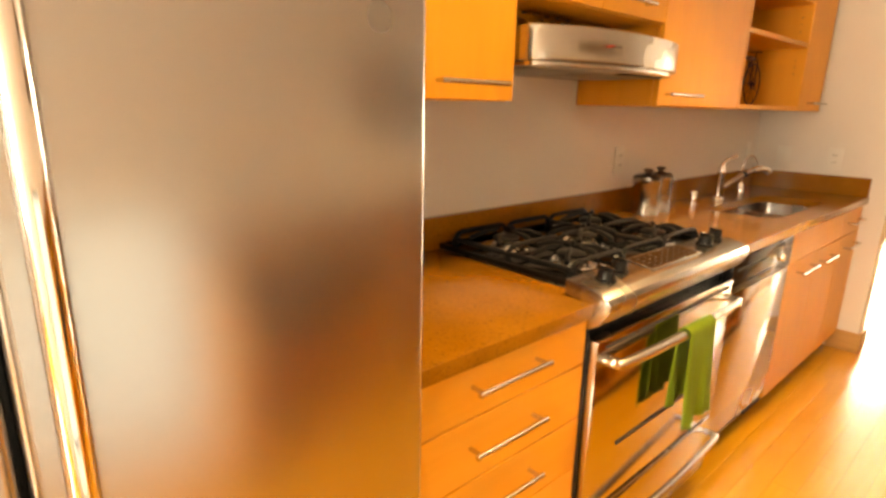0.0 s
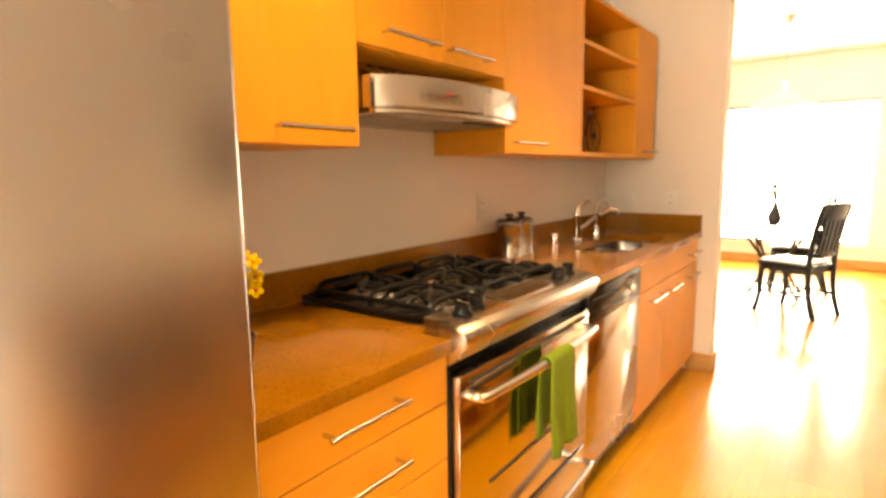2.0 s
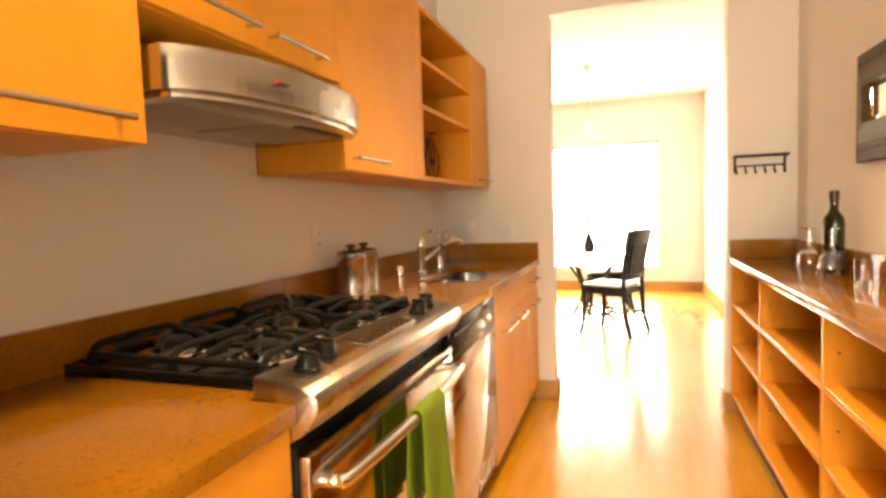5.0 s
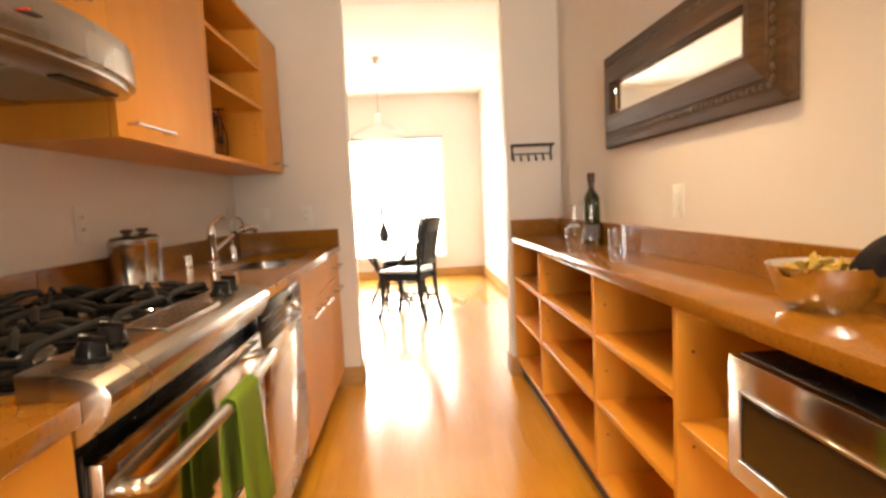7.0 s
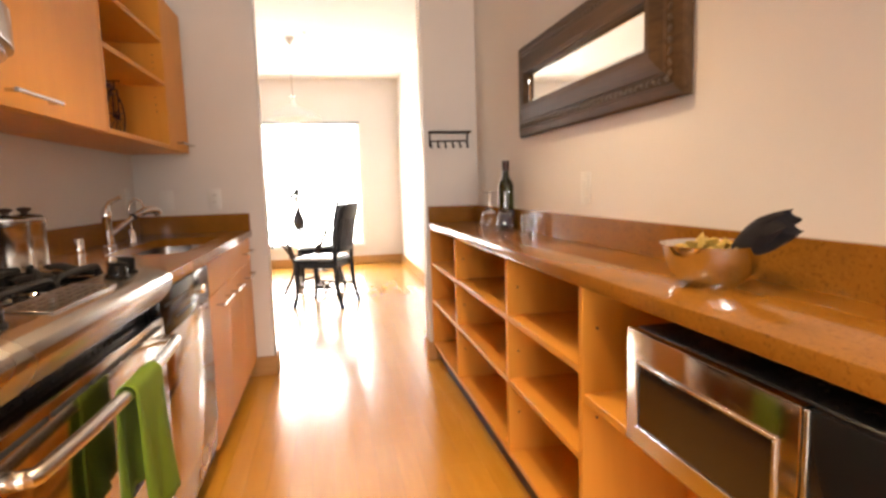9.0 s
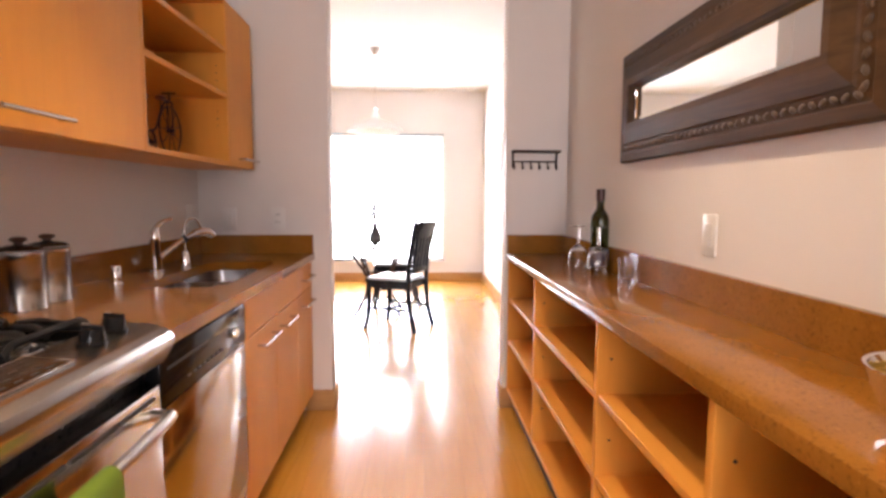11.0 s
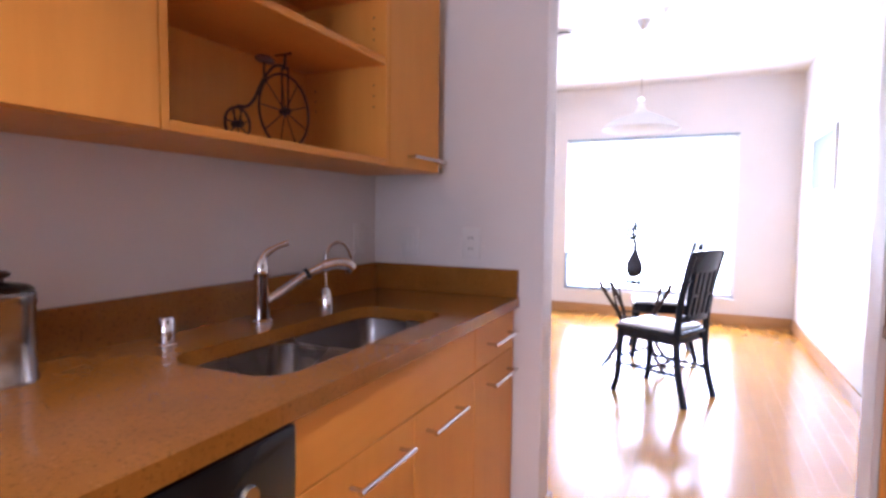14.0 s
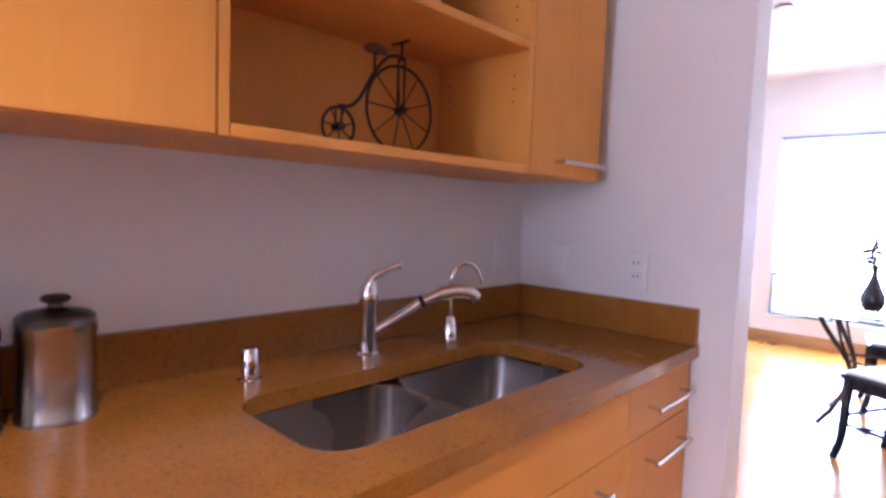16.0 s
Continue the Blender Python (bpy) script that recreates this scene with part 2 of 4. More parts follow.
def smooth_path(points, steps=6):
    """A rounded line through points."""
    pts = [Vector(p) for p in points]
    ext = [2 * pts[0] - pts[1], *pts, 2 * pts[-1] - pts[-2]]
    out = []
    for k in range(1, len(ext) - 2):
        a, b, c, d = ext[k - 1:k + 3]
        for j in range(steps):
            u = j / steps
            out.append(0.5 * (2 * b + (c - a) * u + (2 * a - 5 * b + 4 * c - d) * u * u + (3 * b - a - 3 * c + d) * u ** 3))
    out.append(pts[-1])
    return out


def lathe(profile, at, sides=28, bm=None):
    """Turns a profile of (radius, height) round the upright at a place."""
    bm = bm or bmesh.new()
    rings = []
    for r, z in profile:
        if r < 1e-5:
            rings.append([bm.verts.new((at[0], at[1], at[2] + z))])
        else:
            rings.append([bm.verts.new((at[0] + r * math.cos(a), at[1] + r * math.sin(a), at[2] + z)) for a in (2 * math.pi * j / sides for j in range(sides))])
    for a, b in zip(rings, rings[1:]):
        for j in range(sides):
            k = (j + 1) % sides
            if len(a) == 1 and len(b) == 1:
                continue
            if len(a) == 1:
                bm.faces.new((a[0], b[k], b[j]))
            elif len(b) == 1:
                bm.faces.new((a[j], a[k], b[0]))
            else:
                bm.faces.new((a[j], a[k], b[k], b[j]))
    return bm


def extruded(outline, axis, low, high, bevel=0.0):
    """A prism from a closed outline in the two other axes."""
    bm = bmesh.new()
    spots = {"x": lambda p: (low, p[0], p[1]), "y": lambda p: (p[0], low, p[1]), "z": lambda p: (p[0], p[1], low)}[axis]
    face = bm.faces.new([bm.verts.new(spots(p)) for p in outline])
    made = bmesh.ops.extrude_face_region(bm, geom=[face])
    step = Vector([high - low if a == axis else 0 for a in "xyz"])
    bmesh.ops.translate(bm, verts=[v for v in made["geom"] if isinstance(v, bmesh.types.BMVert)], vec=step)
    if bevel:
        bmesh.ops.bevel(bm, geom=bm.edges[:], offset=bevel, segments=2, affect="EDGES", profile=0.5)
    return bm


def rounded(x0, x1, y0, y1, r, n=6):
    out = []
    for cx, cy, a0 in ((x1 - r, y1 - r, 0), (x0 + r, y1 - r, 90), (x0 + r, y0 + r, 180), (x1 - r, y0 + r, 270)):
        out += [(cx + r * math.cos(radians(a0 + 90 * k / n)), cy + r * math.sin(radians(a0 + 90 * k / n))) for k in range(n + 1)]
    return out


def bar_handle(parent, p, q, out, name="handle"):
    """A round bar handle from p to q with two posts that stand out from the front by out."""
    p, q, out = Vector(p), Vector(q), Vector(out)
    d = (q - p).normalized()
    bm = tube([p + out - d * 0.012, q + out + d * 0.012], 0.006, 12)
    for e in (p, q):
        tube([e, e + out], 0.005, 8, bm=bm)
    return part(name, bm, SATIN, parent, "satin nickel bar handle")

# ---- structure ----
NORTH, SOUTH, EAST, TOP = 2.11, 0.12, 4.50, 2.66
DINING_S, DINING_N, DINING_E = 0.0, 5.2, 9.30
floor = solid("floor", box(-2.6, 9.5, -0.3, 5.3, -0.12, -0.006, 0), FLOOR_GAP, "pale maple strip floor with a glossy finish", "floor", "structure")
ORIGIN[floor] = Vector((0, 0, 0))
solid("ceiling", box(-2.7, 9.5, -0.3, 5.35, TOP, TOP + 0.12, 0), CEILING, "plain white painted ceiling", "ceiling", "structure")
solid("wall_north", box(-2.6, EAST, NORTH, NORTH + 0.12, 0, TOP, 0), WALL, "off-white painted wall behind the kitchen counter", "wall", "structure")
bm = box(1.28, EAST, SOUTH - 0.3, SOUTH, 0, TOP, 0)
# low opening at x 0.40 to 1.28 is unseen, added for the fridge reflection
box(-2.6, 0.40, SOUTH - 0.3, SOUTH, 0, TOP, 0, bm=bm)
box(0.40, 1.28, SOUTH - 0.3, SOUTH, 1.08, TOP, 0, bm=bm)
box(0.40, 1.28, SOUTH - 0.3, SOUTH, 0, 0.12, 0, bm=bm)
solid("wall_south", bm, WALL, "off-white painted wall above the side counter", "wall", "structure")
OPEN0, OPEN1, OPEN_TOP = 0.456, 1.415, 2.335
bm = box(EAST, EAST + 0.13, OPEN1, DINING_N, 0, TOP, 0)
box(EAST, EAST + 0.13, -0.3, OPEN0, 0, TOP, 0, bm=bm)
box(EAST, EAST + 0.13, OPEN0, OPEN1, OPEN_TOP, TOP, 0, bm=bm)
solid("wall_east", bm, WALL, "off-white partition with a tall open doorway", "wall", "structure")
solid("dining_wall_south", box(EAST + 0.13, 9.5, -0.3, DINING_S, 0, TOP, 0), WALL, "bright white painted dining room wall", "wall", "structure")
SILL, HEAD, WIN0, WIN1 = 0.285, 2.065, 0.56, 2.395
bm = box(DINING_E, DINING_E + 0.2, DINING_S, WIN0, 0, TOP, 0)
box(DINING_E, DINING_E + 0.2, WIN1, DINING_N, 0, TOP, 0, bm=bm)
box(DINING_E, DINING_E + 0.2, WIN0, WIN1, 0, SILL, 0, bm=bm)
box(DINING_E, DINING_E + 0.2, WIN0, WIN1, HEAD, TOP, 0, bm=bm)
solid("dining_wall_east", bm, WALL, "off-white wall around a large window", "wall", "structure")
# north wall out of view; its window opening is added for the side fill
bm = box(EAST + 0.13, 5.75, DINING_N - 0.1, DINING_N, 0, TOP, 0)
box(8.05, 9.3, DINING_N - 0.1, DINING_N, 0, TOP, 0, bm=bm)
box(5.75, 8.05, DINING_N - 0.1, DINING_N, 0, 0.42, 0, bm=bm)
box(5.75, 8.05, DINING_N - 0.1, DINING_N, 2.4, TOP, 0, bm=bm)
solid("dining_wall_north", bm, WALL, "off-white wall out of view with an added window opening", "wall", "structure")
# west wall out of view; its window opening is made for the rear fill
bm = box(-2.75, -2.6, -0.3, 0.1, 0, TOP, 0)
box(-2.75, -2.6, 1.7, 2.25, 0, TOP, 0, bm=bm)
box(-2.75, -2.6, 0.1, 1.7, 0, 0.55, 0, bm=bm)
box(-2.75, -2.6, 0.1, 1.7, 2.15, TOP, 0, bm=bm)
solid("wall_west", bm, WALL, "plain painted wall out of view with an added window opening", "wall", "structure")


def baseboard(x0, x1, y0, y1):
    solid("baseboard", box(x0, x1, y0, y1, 0, 0.115, 0.004, 2), BASEBOARD, "honey-coloured wooden baseboard", "baseboard", "structure")


baseboard(DINING_E - 0.016, DINING_E, DINING_S + 0.016, DINING_N - 0.1)
baseboard(EAST + 0.13, DINING_E, DINING_S, DINING_S + 0.016)
baseboard(EAST - 0.016, EAST, OPEN1 - 0.016, 1.56)
baseboard(EAST, EAST + 0.146, OPEN1 - 0.016, OPEN1)
baseboard(EAST - 0.016, EAST, 0.40, OPEN0 + 0.016)
baseboard(EAST, EAST + 0.146, OPEN0, OPEN0 + 0.016)

window = thing("window_1", (9.34, 1.49, SILL), "large white framed window flooded with daylight", "window", kind="structure")
wx0, wx1 = 9.36, 9.41
bm = box(wx0, wx1, WIN0, WIN0 + 0.035, SILL, HEAD, 0.003)
box(wx0, wx1, WIN1 - 0.035, WIN1, SILL, HEAD, 0.003, bm=bm)
box(wx0, wx1, WIN0 + 0.035, WIN1 - 0.035, SILL, SILL + 0.035, 0.003, bm=bm)
box(wx0, wx1, WIN0 + 0.035, WIN1 - 0.035, HEAD - 0.035, HEAD, 0.003, bm=bm)
part("window_frame", bm, TRIM, window, "white window frame")
part("window_sill", box(9.27, 9.36, WIN0 - 0.02, WIN1 + 0.02, SILL - 0.025, SILL, 0.004), TRIM, window, "white window sill")
bm = box(9.27, 9.295, 1.85, 1.87, SILL, SILL + 0.43, 0.002)
box(9.27, 9.295, 2.37, 2.39, SILL, SILL + 0.43, 0.002, bm=bm)
box(9.27, 9.295, 1.87, 2.37, SILL + 0.41, SILL + 0.43, 0.002, bm=bm)
box(9.27, 9.295, 1.87, 2.37, SILL, SILL + 0.02, 0.002, bm=bm)
part("vent_sash", bm, SASH, window, "slim grey frame of the low opening sash")
part("sash_latch", box(9.24, 9.27, 1.98, 2.10, SILL + 0.012, SILL + 0.03, 0.004), BLACK_SATIN, window, "dark latch")
part("roller_bar", box(9.28, 9.30, WIN0, WIN1, HEAD - 0.012, HEAD + 0.006, 0.002), SASH, window, "thin grey rail at the head")

bm = box(11.0, 11.05, -6, 9, -3, 7, 0)
solid("backdrop", bm, BACKDROP, "bright hazy sky outside the window", "sky", "structure")

# ---- kitchen: fridge ----
FRONT, KICK, UPFRONT = 1.50, 1.575, 1.79
FR1, FRF = 1.327, 1.455
fridge = thing("refrigerator", (0.86, 1.80, 0), "brushed stainless steel refrigerator with long vertical handles", "refrigerator")
part("body", box(0.40, FR1 - 0.003, FRF + 0.066, NORTH - 0.01, 0.02, 1.78, 0.004), BLACK_SATIN, fridge, "dark cabinet body")
for x0, x1, hx in ((0.402, 0.828, 0.79), (0.834, FR1, 0.872)):
    door = part("door", box(x0, x1, FRF, FRF + 0.063, 0.09, 1.78, 0.012, 3), STEEL_UP, fridge, "brushed stainless steel door")
    bm = tube(smooth_path([(hx, FRF, 1.60), (hx, FRF - 0.035, 1.585), (hx, FRF - 0.046, 1.52), (hx, FRF - 0.05, 1.0), (hx, FRF - 0.046, 0.48), (hx, FRF - 0.035, 0.42), (hx, FRF, 0.40)]), 0.0135, 14)
    part("handle", bm, CHROME, door, "polished steel bar handle")
part("kick_grille", box(0.42, FR1 - 0.015, FRF + 0.03, FRF + 0.063, 0.015, 0.085, 0.003), BLACK_SATIN, fridge, "dark base grille")

# ---- base cabinets ----


def base_cabinet(x0, x1, label, fronts):
    """fronts: (x0, x1, z0, z1, handle start, handle end, handle height)."""
    c = thing("base_cabinet", ((x0 + x1) / 2, 1.8, 0), label, "cabinet", "base cabinets along the wall")
    part("body", box(x0, x1, FRONT + 0.035, NORTH - 0.004, 0.1, 0.60 if "sink" in label else 0.845, 0.001), MAPLE, c)
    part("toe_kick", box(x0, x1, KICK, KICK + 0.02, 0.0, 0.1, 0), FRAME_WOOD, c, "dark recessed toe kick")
    for a, b, z0, z1, h0, h1, hz in fronts:
        kind = "drawer_front" if z1 - z0 < 0.3 else "door"
        f = part(kind, box(a + 0.0015, b - 0.0015, FRONT + 0.014, FRONT + 0.034, z0 + 0.0015, z1 - 0.0015, 0.0015), MAPLE_SIDE if kind == "drawer_front" else MAPLE, c)
        if h1 > h0:
            bar_handle(f, (h0, FRONT + 0.014, hz), (h1, FRONT + 0.014, hz), (0, -0.032, 0))
    return c


base_cabinet(1.329, 1.868, "pale maple base cabinet with a stack of drawers", [
    (1.329, 1.868, 0.728, 0.845, 1.495, 1.685, 0.797), (1.329, 1.868, 0.588, 0.728, 1.495, 1.685, 0.665),
    (1.329, 1.868, 0.448, 0.588, 1.495, 1.685, 0.527), (1.329, 1.868, 0.105, 0.448, 1.495, 1.685, 0.378)])
base_cabinet(3.302, 4.108, "pale maple sink cabinet with two doors", [
    (3.302, 4.108, 0.705, 0.845, 0, 0, 0), (3.302, 3.725, 0.105, 0.705, 3.463, 3.658, 0.65), (3.725, 4.108, 0.105, 0.705, 3.79, 3.97, 0.645)])
base_cabinet(4.108, 4.468, "narrow pale maple cabinet with a drawer over a door", [
    (4.108, 4.468, 0.705, 0.845, 4.215, 4.415, 0.77), (4.108, 4.468, 0.105, 0.705, 4.215, 4.415, 0.64)])
solid("filler_strip", box(4.469, 4.496, FRONT + 0.02, FRONT + 0.05, 0.1, 0.845, 0.001), MAPLE, "narrow maple filler strip beside the wall", "filler", "structure")

# ---- counters ----
COUNTER, SLAB = 0.88, 0.845
counter = thing("countertop", (1.58, 1.8, SLAB), "speckled tan brown quartz countertop beside the range", "countertop")
part("slab", extruded([(1.329, FRONT), (1.869, FRONT), (1.869, 1.592), (1.913, 1.592), (1.913, NORTH), (1.329, NORTH)], "z", SLAB, COUNTER, 0.003), QUARTZ, counter)
part("backsplash", box(1.348, 2.694, NORTH - 0.02, NORTH, COUNTER - 0.004, 0.98, 0.001), QUARTZ, counter)
part("side_splash", box(1.329, 1.3475, FRONT + 0.004, NORTH - 0.02, COUNTER - 0.004, 0.98, 0.001), QUARTZ, counter)
counter = thing("countertop", (3.58, 1.8, SLAB), "speckled tan brown quartz countertop with a sink cut-out", "countertop")
SX0, SX1, SY0, SY1 = 3.352, 4.095, 1.598, 1.895
bm = bmesh.new()
edges = []
for loop in ([(2.695, FRONT), (EAST, FRONT), (EAST, NORTH), (2.695, NORTH)], rounded(SX0, SX1, SY0, SY1, 0.07)):
    vs = [bm.verts.new((x, y, COUNTER)) for x, y in loop]
    edges += [bm.edges.new((a, b)) for a, b in zip(vs, vs[1:] + vs[:1])]
bmesh.ops.triangle_fill(bm, edges=edges, use_beauty=True)
made = bmesh.ops.extrude_face_region(bm, geom=bm.faces[:])
bmesh.ops.translate(bm, verts=[v for v in made["geom"] if isinstance(v, bmesh.types.BMVert)], vec=(0, 0, SLAB - COUNTER))
part("slab", bm, QUARTZ, counter)
part("backsplash", box(2.695, EAST - 0.022, NORTH - 0.02, NORTH, COUNTER - 0.004, 0.98, 0.001), QUARTZ, counter)
part("side_splash", box(EAST - 0.02, EAST, FRONT + 0.004, NORTH, COUNTER - 0.004, 0.98, 0.001), QUARTZ, counter)

sink = thing("kitchen_sink", (3.71, 1.76, SLAB), "double-bowl stainless steel sink set under the counter", "sink")


def basin(x0, x1, y0, y1):
    bm = bmesh.new()
    rings = []
    for inset, z, r in ((-0.008, SLAB - 0.002, 0.068), (0.0, SLAB - 0.004, 0.06), (0.004, 0.72, 0.06), (0.016, 0.695, 0.07), (0.05, 0.685, 0.06), (0.09, 0.682, 0.03)):
        rings.append([bm.verts.new((x, y, z)) for x, y in rounded(x0 + inset, x1 - inset, y0 + inset, y1 - inset, r)])
    for a, b in zip(rings, rings[1:]):
        for j in range(len(a)):
            k = (j + 1) % len(a)
            bm.faces.new((a[j], a[k], b[k], b[j]))
    bm.faces.new(rings[-1])
    return bm


for x0, x1 in ((SX0 + 0.002, 3.706), (3.726, SX1 - 0.002)):
    b = part("bowl", basin(x0, x1, SY0 - 0.002, SY1 + 0.002), SINK_STEEL, sink)
    part("drain", lathe([(0, 0.006), (0.02, 0.004), (0.036, 0.006), (0.04, 0.001)], ((x0 + x1) / 2, 1.745, 0.683), 20), CHROME, b, "round steel drain")
part("divider", box(3.705, 3.727, SY0 + 0.02, SY1 - 0.02, 0.80, SLAB - 0.006, 0.006, 3), SINK_STEEL, sink)

faucet = thing("faucet", (3.728, 1.985, COUNTER), "chrome single-lever pull-out kitchen faucet", "faucet")
fx, fy = 3.728, 1.985
part("body", lathe([(0.0, 0.0), (0.03, 0.0), (0.03, 0.006), (0.024, 0.012), (0.019, 0.12), (0.022, 0.128), (0.021, 0.15), (0.016, 0.168), (0.0, 0.172)], (fx, fy, COUNTER)), CHROME, faucet)
bm = tube([(fx, fy, COUNTER + 0.045), (fx + 0.05, fy - 0.038, COUNTER + 0.085), (fx + 0.10, fy - 0.075, COUNTER + 0.127), (fx + 0.135, fy - 0.10, COUNTER + 0.145)], [0.014, 0.012, 0.012, 0.014], 14)
part("spout", bm, CHROME, faucet)
bm = tube(smooth_path([(fx + 0.135, fy - 0.10, COUNTER + 0.145), (fx + 0.165, fy - 0.122, COUNTER + 0.152), (fx + 0.192, fy - 0.142, COUNTER + 0.148), (fx + 0.205, fy - 0.150, COUNTER + 0.134)]), 0.018, 14)
part("spray_head", bm, CHROME, faucet)
part("spray_collar", tube([(fx + 0.096, fy - 0.072, COUNTER + 0.124), (fx + 0.104, fy - 0.078, COUNTER + 0.129)], 0.0165, 14), BLACK_SATIN, faucet, "dark collar ring")
bm = tube(smooth_path([(fx, fy, COUNTER + 0.16), (fx + 0.010, fy - 0.007, COUNTER + 0.185), (fx + 0.036, fy - 0.025, COUNTER + 0.204), (fx + 0.060, fy - 0.042, COUNTER + 0.214)]), [0.014] * 4 + [0.011] * 6 + [0.008] * 6 + [0.009] * 3, 12)
part("lever", bm, CHROME, faucet)

tap = thing("filter_tap", (4.01, 1.985, COUNTER), "slim chrome gooseneck filtered-water tap", "faucet")
part("base", lathe([(0, 0), (0.022, 0), (0.02, 0.03), (0.012, 0.055), (0.008, 0.06), (0, 0.06)], (4.01, 1.985, COUNTER)), CHROME, tap)
part("spout", tube(smooth_path([(4.01, 1.985, COUNTER + 0.05), (4.01, 1.985, COUNTER + 0.16), (4.03, 1.97, COUNTER + 0.20), (4.065, 1.95, COUNTER + 0.195), (4.085, 1.937, COUNTER + 0.15)]), 0.005, 10), CHROME, tap)
soap = thing("air_gap_cap", (3.437, 1.985, COUNTER), "short round chrome cap beside the faucet", "sink fitting")
part("cap", lathe([(0, 0), (0.024, 0), (0.024, 0.004), (0.018, 0.006), (0.018, 0.058), (0.015, 0.064), (0, 0.064)], (3.437, 1.985, COUNTER)), CHROME, soap)

# ---- dishwasher ----
dw = thing("dishwasher", (2.97, 1.8, 0), "stainless steel dishwasher with a black control panel", "dishwasher")
part("body", box(2.699, 3.297, FRONT + 0.04, NORTH - 0.03, 0.08, 0.834, 0.002), BLACK_SATIN, dw, "dark tub")
part("door", box(2.700, 3.297, FRONT + 0.006, FRONT + 0.038, 0.236, 0.708, 0.004, 2), STEEL_DOOR, dw, "brushed steel door")
panel = part("control_panel", box(2.700, 3.297, FRONT + 0.003, FRONT + 0.038, 0.711, 0.838, 0.006, 2), BLACK, dw, "glossy black control panel")
part("dial", turned(lathe([(0, 0.008), (0.015, 0.008), (0.017, 0.0)], (0, 0, 0), 20), pose(3.19, FRONT + 0.003, 0.765, 90)), SATIN, panel, "round metal badge")
part("vent_slot", box(2.735, 2.985, FRONT + 0.0005, FRONT + 0.006, 0.792, 0.800, 0.001), DARK_SLOT, panel, "thin recessed slot")
bm = bmesh.new()
for k in range(8):
    box(2.84 + 0.032 * k, 2.86 + 0.032 * k, FRONT + 0.0012, FRONT + 0.006, 0.742, 0.748, 0, bm=bm)
part("buttons", bm, GREY_MARK, panel, "row of small grey buttons")
part("lower_panel", box(2.700, 3.297, FRONT + 0.014, FRONT + 0.038, 0.135, 0.230, 0.003), STEEL, dw, "steel kick panel")

# ---- range ----
RX0, RX1, DOORF, CT = 1.873, 2.690, 1.492, 0.896
stove = thing("gas_range", (2.28, 1.8, 0), "slide-in stainless steel gas range with black cooktop", "stove")
part("body", box(RX0 + 0.004, RX1 - 0.004, DOORF + 0.048, NORTH - 0.025, 0.04, SLAB - 0.003, 0.002), BLACK_SATIN, stove, "black side panels")
CX0 = RX0 + 0.042
top = part("cooktop", box(CX0, RX1 - 0.006, 1.588, NORTH - 0.023, 0.882, CT - 0.004, 0.004, 2), BLACK, stove, "glossy black enamel cooktop")
for rim in ((CX0, CX0 + 0.018, 1.588, NORTH - 0.023), (RX1 - 0.024, RX1 - 0.006, 1.588, NORTH - 0.023), (CX0 + 0.0185, RX1 - 0.0245, 1.588, 1.604), (CX0 + 0.0185, RX1 - 0.0245, NORTH - 0.040, NORTH - 0.023)):
    part("rim", box(*rim, CT - 0.005, CT + 0.004, 0.003, 2), BLACK, top, "raised black rim")
outline = [(1.586, 0.918), (1.512, 0.911), (1.488, 0.905), (1.471, 0.895), (1.463, 0.882), (1.464, 0.868), (1.474, 0.848), (1.490, 0.826), (1.512, 0.812), (1.586, 0.805)]
panel = part("control_panel", extruded(outline, "x", RX0, RX1, 0.002), STEEL, stove, "sloped brushed steel control panel")
part("end_cap", extruded([(y + 0.003, z) for y, z in outline[1:9]] + [(1.540, 0.812), (1.540, 0.909)], "x", RX0 - 0.003, RX0 - 0.0004, 0.001), SATIN, panel, "bright steel end cap")
tilt = math.degrees(math.atan2(0.007, 0.074))
for kx, ky in ((1.950, 1.528), (2.040, 1.548), (2.515, 1.535), (2.610, 1.548)):
    m = pose(kx, ky, 0.911 + (ky - 1.512) * 0.095, tilt)
    bm = lathe([(0.026, 0), (0.027, 0.005), (0.022, 0.008), (0.020, 0.024), (0.016, 0.030), (0, 0.032)], (0, 0, 0), 20)
    box(-0.0045, 0.0045, -0.020, 0.020, 0.010, 0.036, 0.002, bm=bm)
    knob = part("knob", turned(bm, m), BLACK, panel, "black control knob")
    part("pointer", turned(box(-0.0012, 0.0012, 0.006, 0.018, 0.0355, 0.0366, 0), m), PLATE, knob, "fine white pointer line")
m = pose(2.275, 1.543, 0.9142, tilt)
disp = part("display", turned(box(-0.135, 0.135, -0.037, 0.037, -0.002, 0.003, 0.002), m), DISPLAY, panel, "dark glass display with buttons")
bm = box(-0.139, 0.139, -0.041, -0.0372, -0.002, 0.0035, 0.0005)
box(-0.139, 0.139, 0.0372, 0.041, -0.002, 0.0035, 0.0005, bm=bm)
box(-0.139, -0.1352, -0.0371, 0.0371, -0.002, 0.0035, 0.0005, bm=bm)
box(0.1352, 0.139, -0.0371, 0.0371, -0.002, 0.0035, 0.0005, bm=bm)
part("display_rim", turned(bm, m), SATIN, panel, "thin bright rim")
bm = bmesh.new()
for r in range(4):
    for c in range(7):
        if (r, c) != (3, 3):
            box(-0.115 + 0.034 * c, -0.098 + 0.034 * c, -0.028 + 0.016 * r, -0.024 + 0.016 * r, 0.003, 0.0036, 0, bm=bm)
part("button_marks", turned(bm, m), GREY_MARK, panel, "rows of small grey marks")
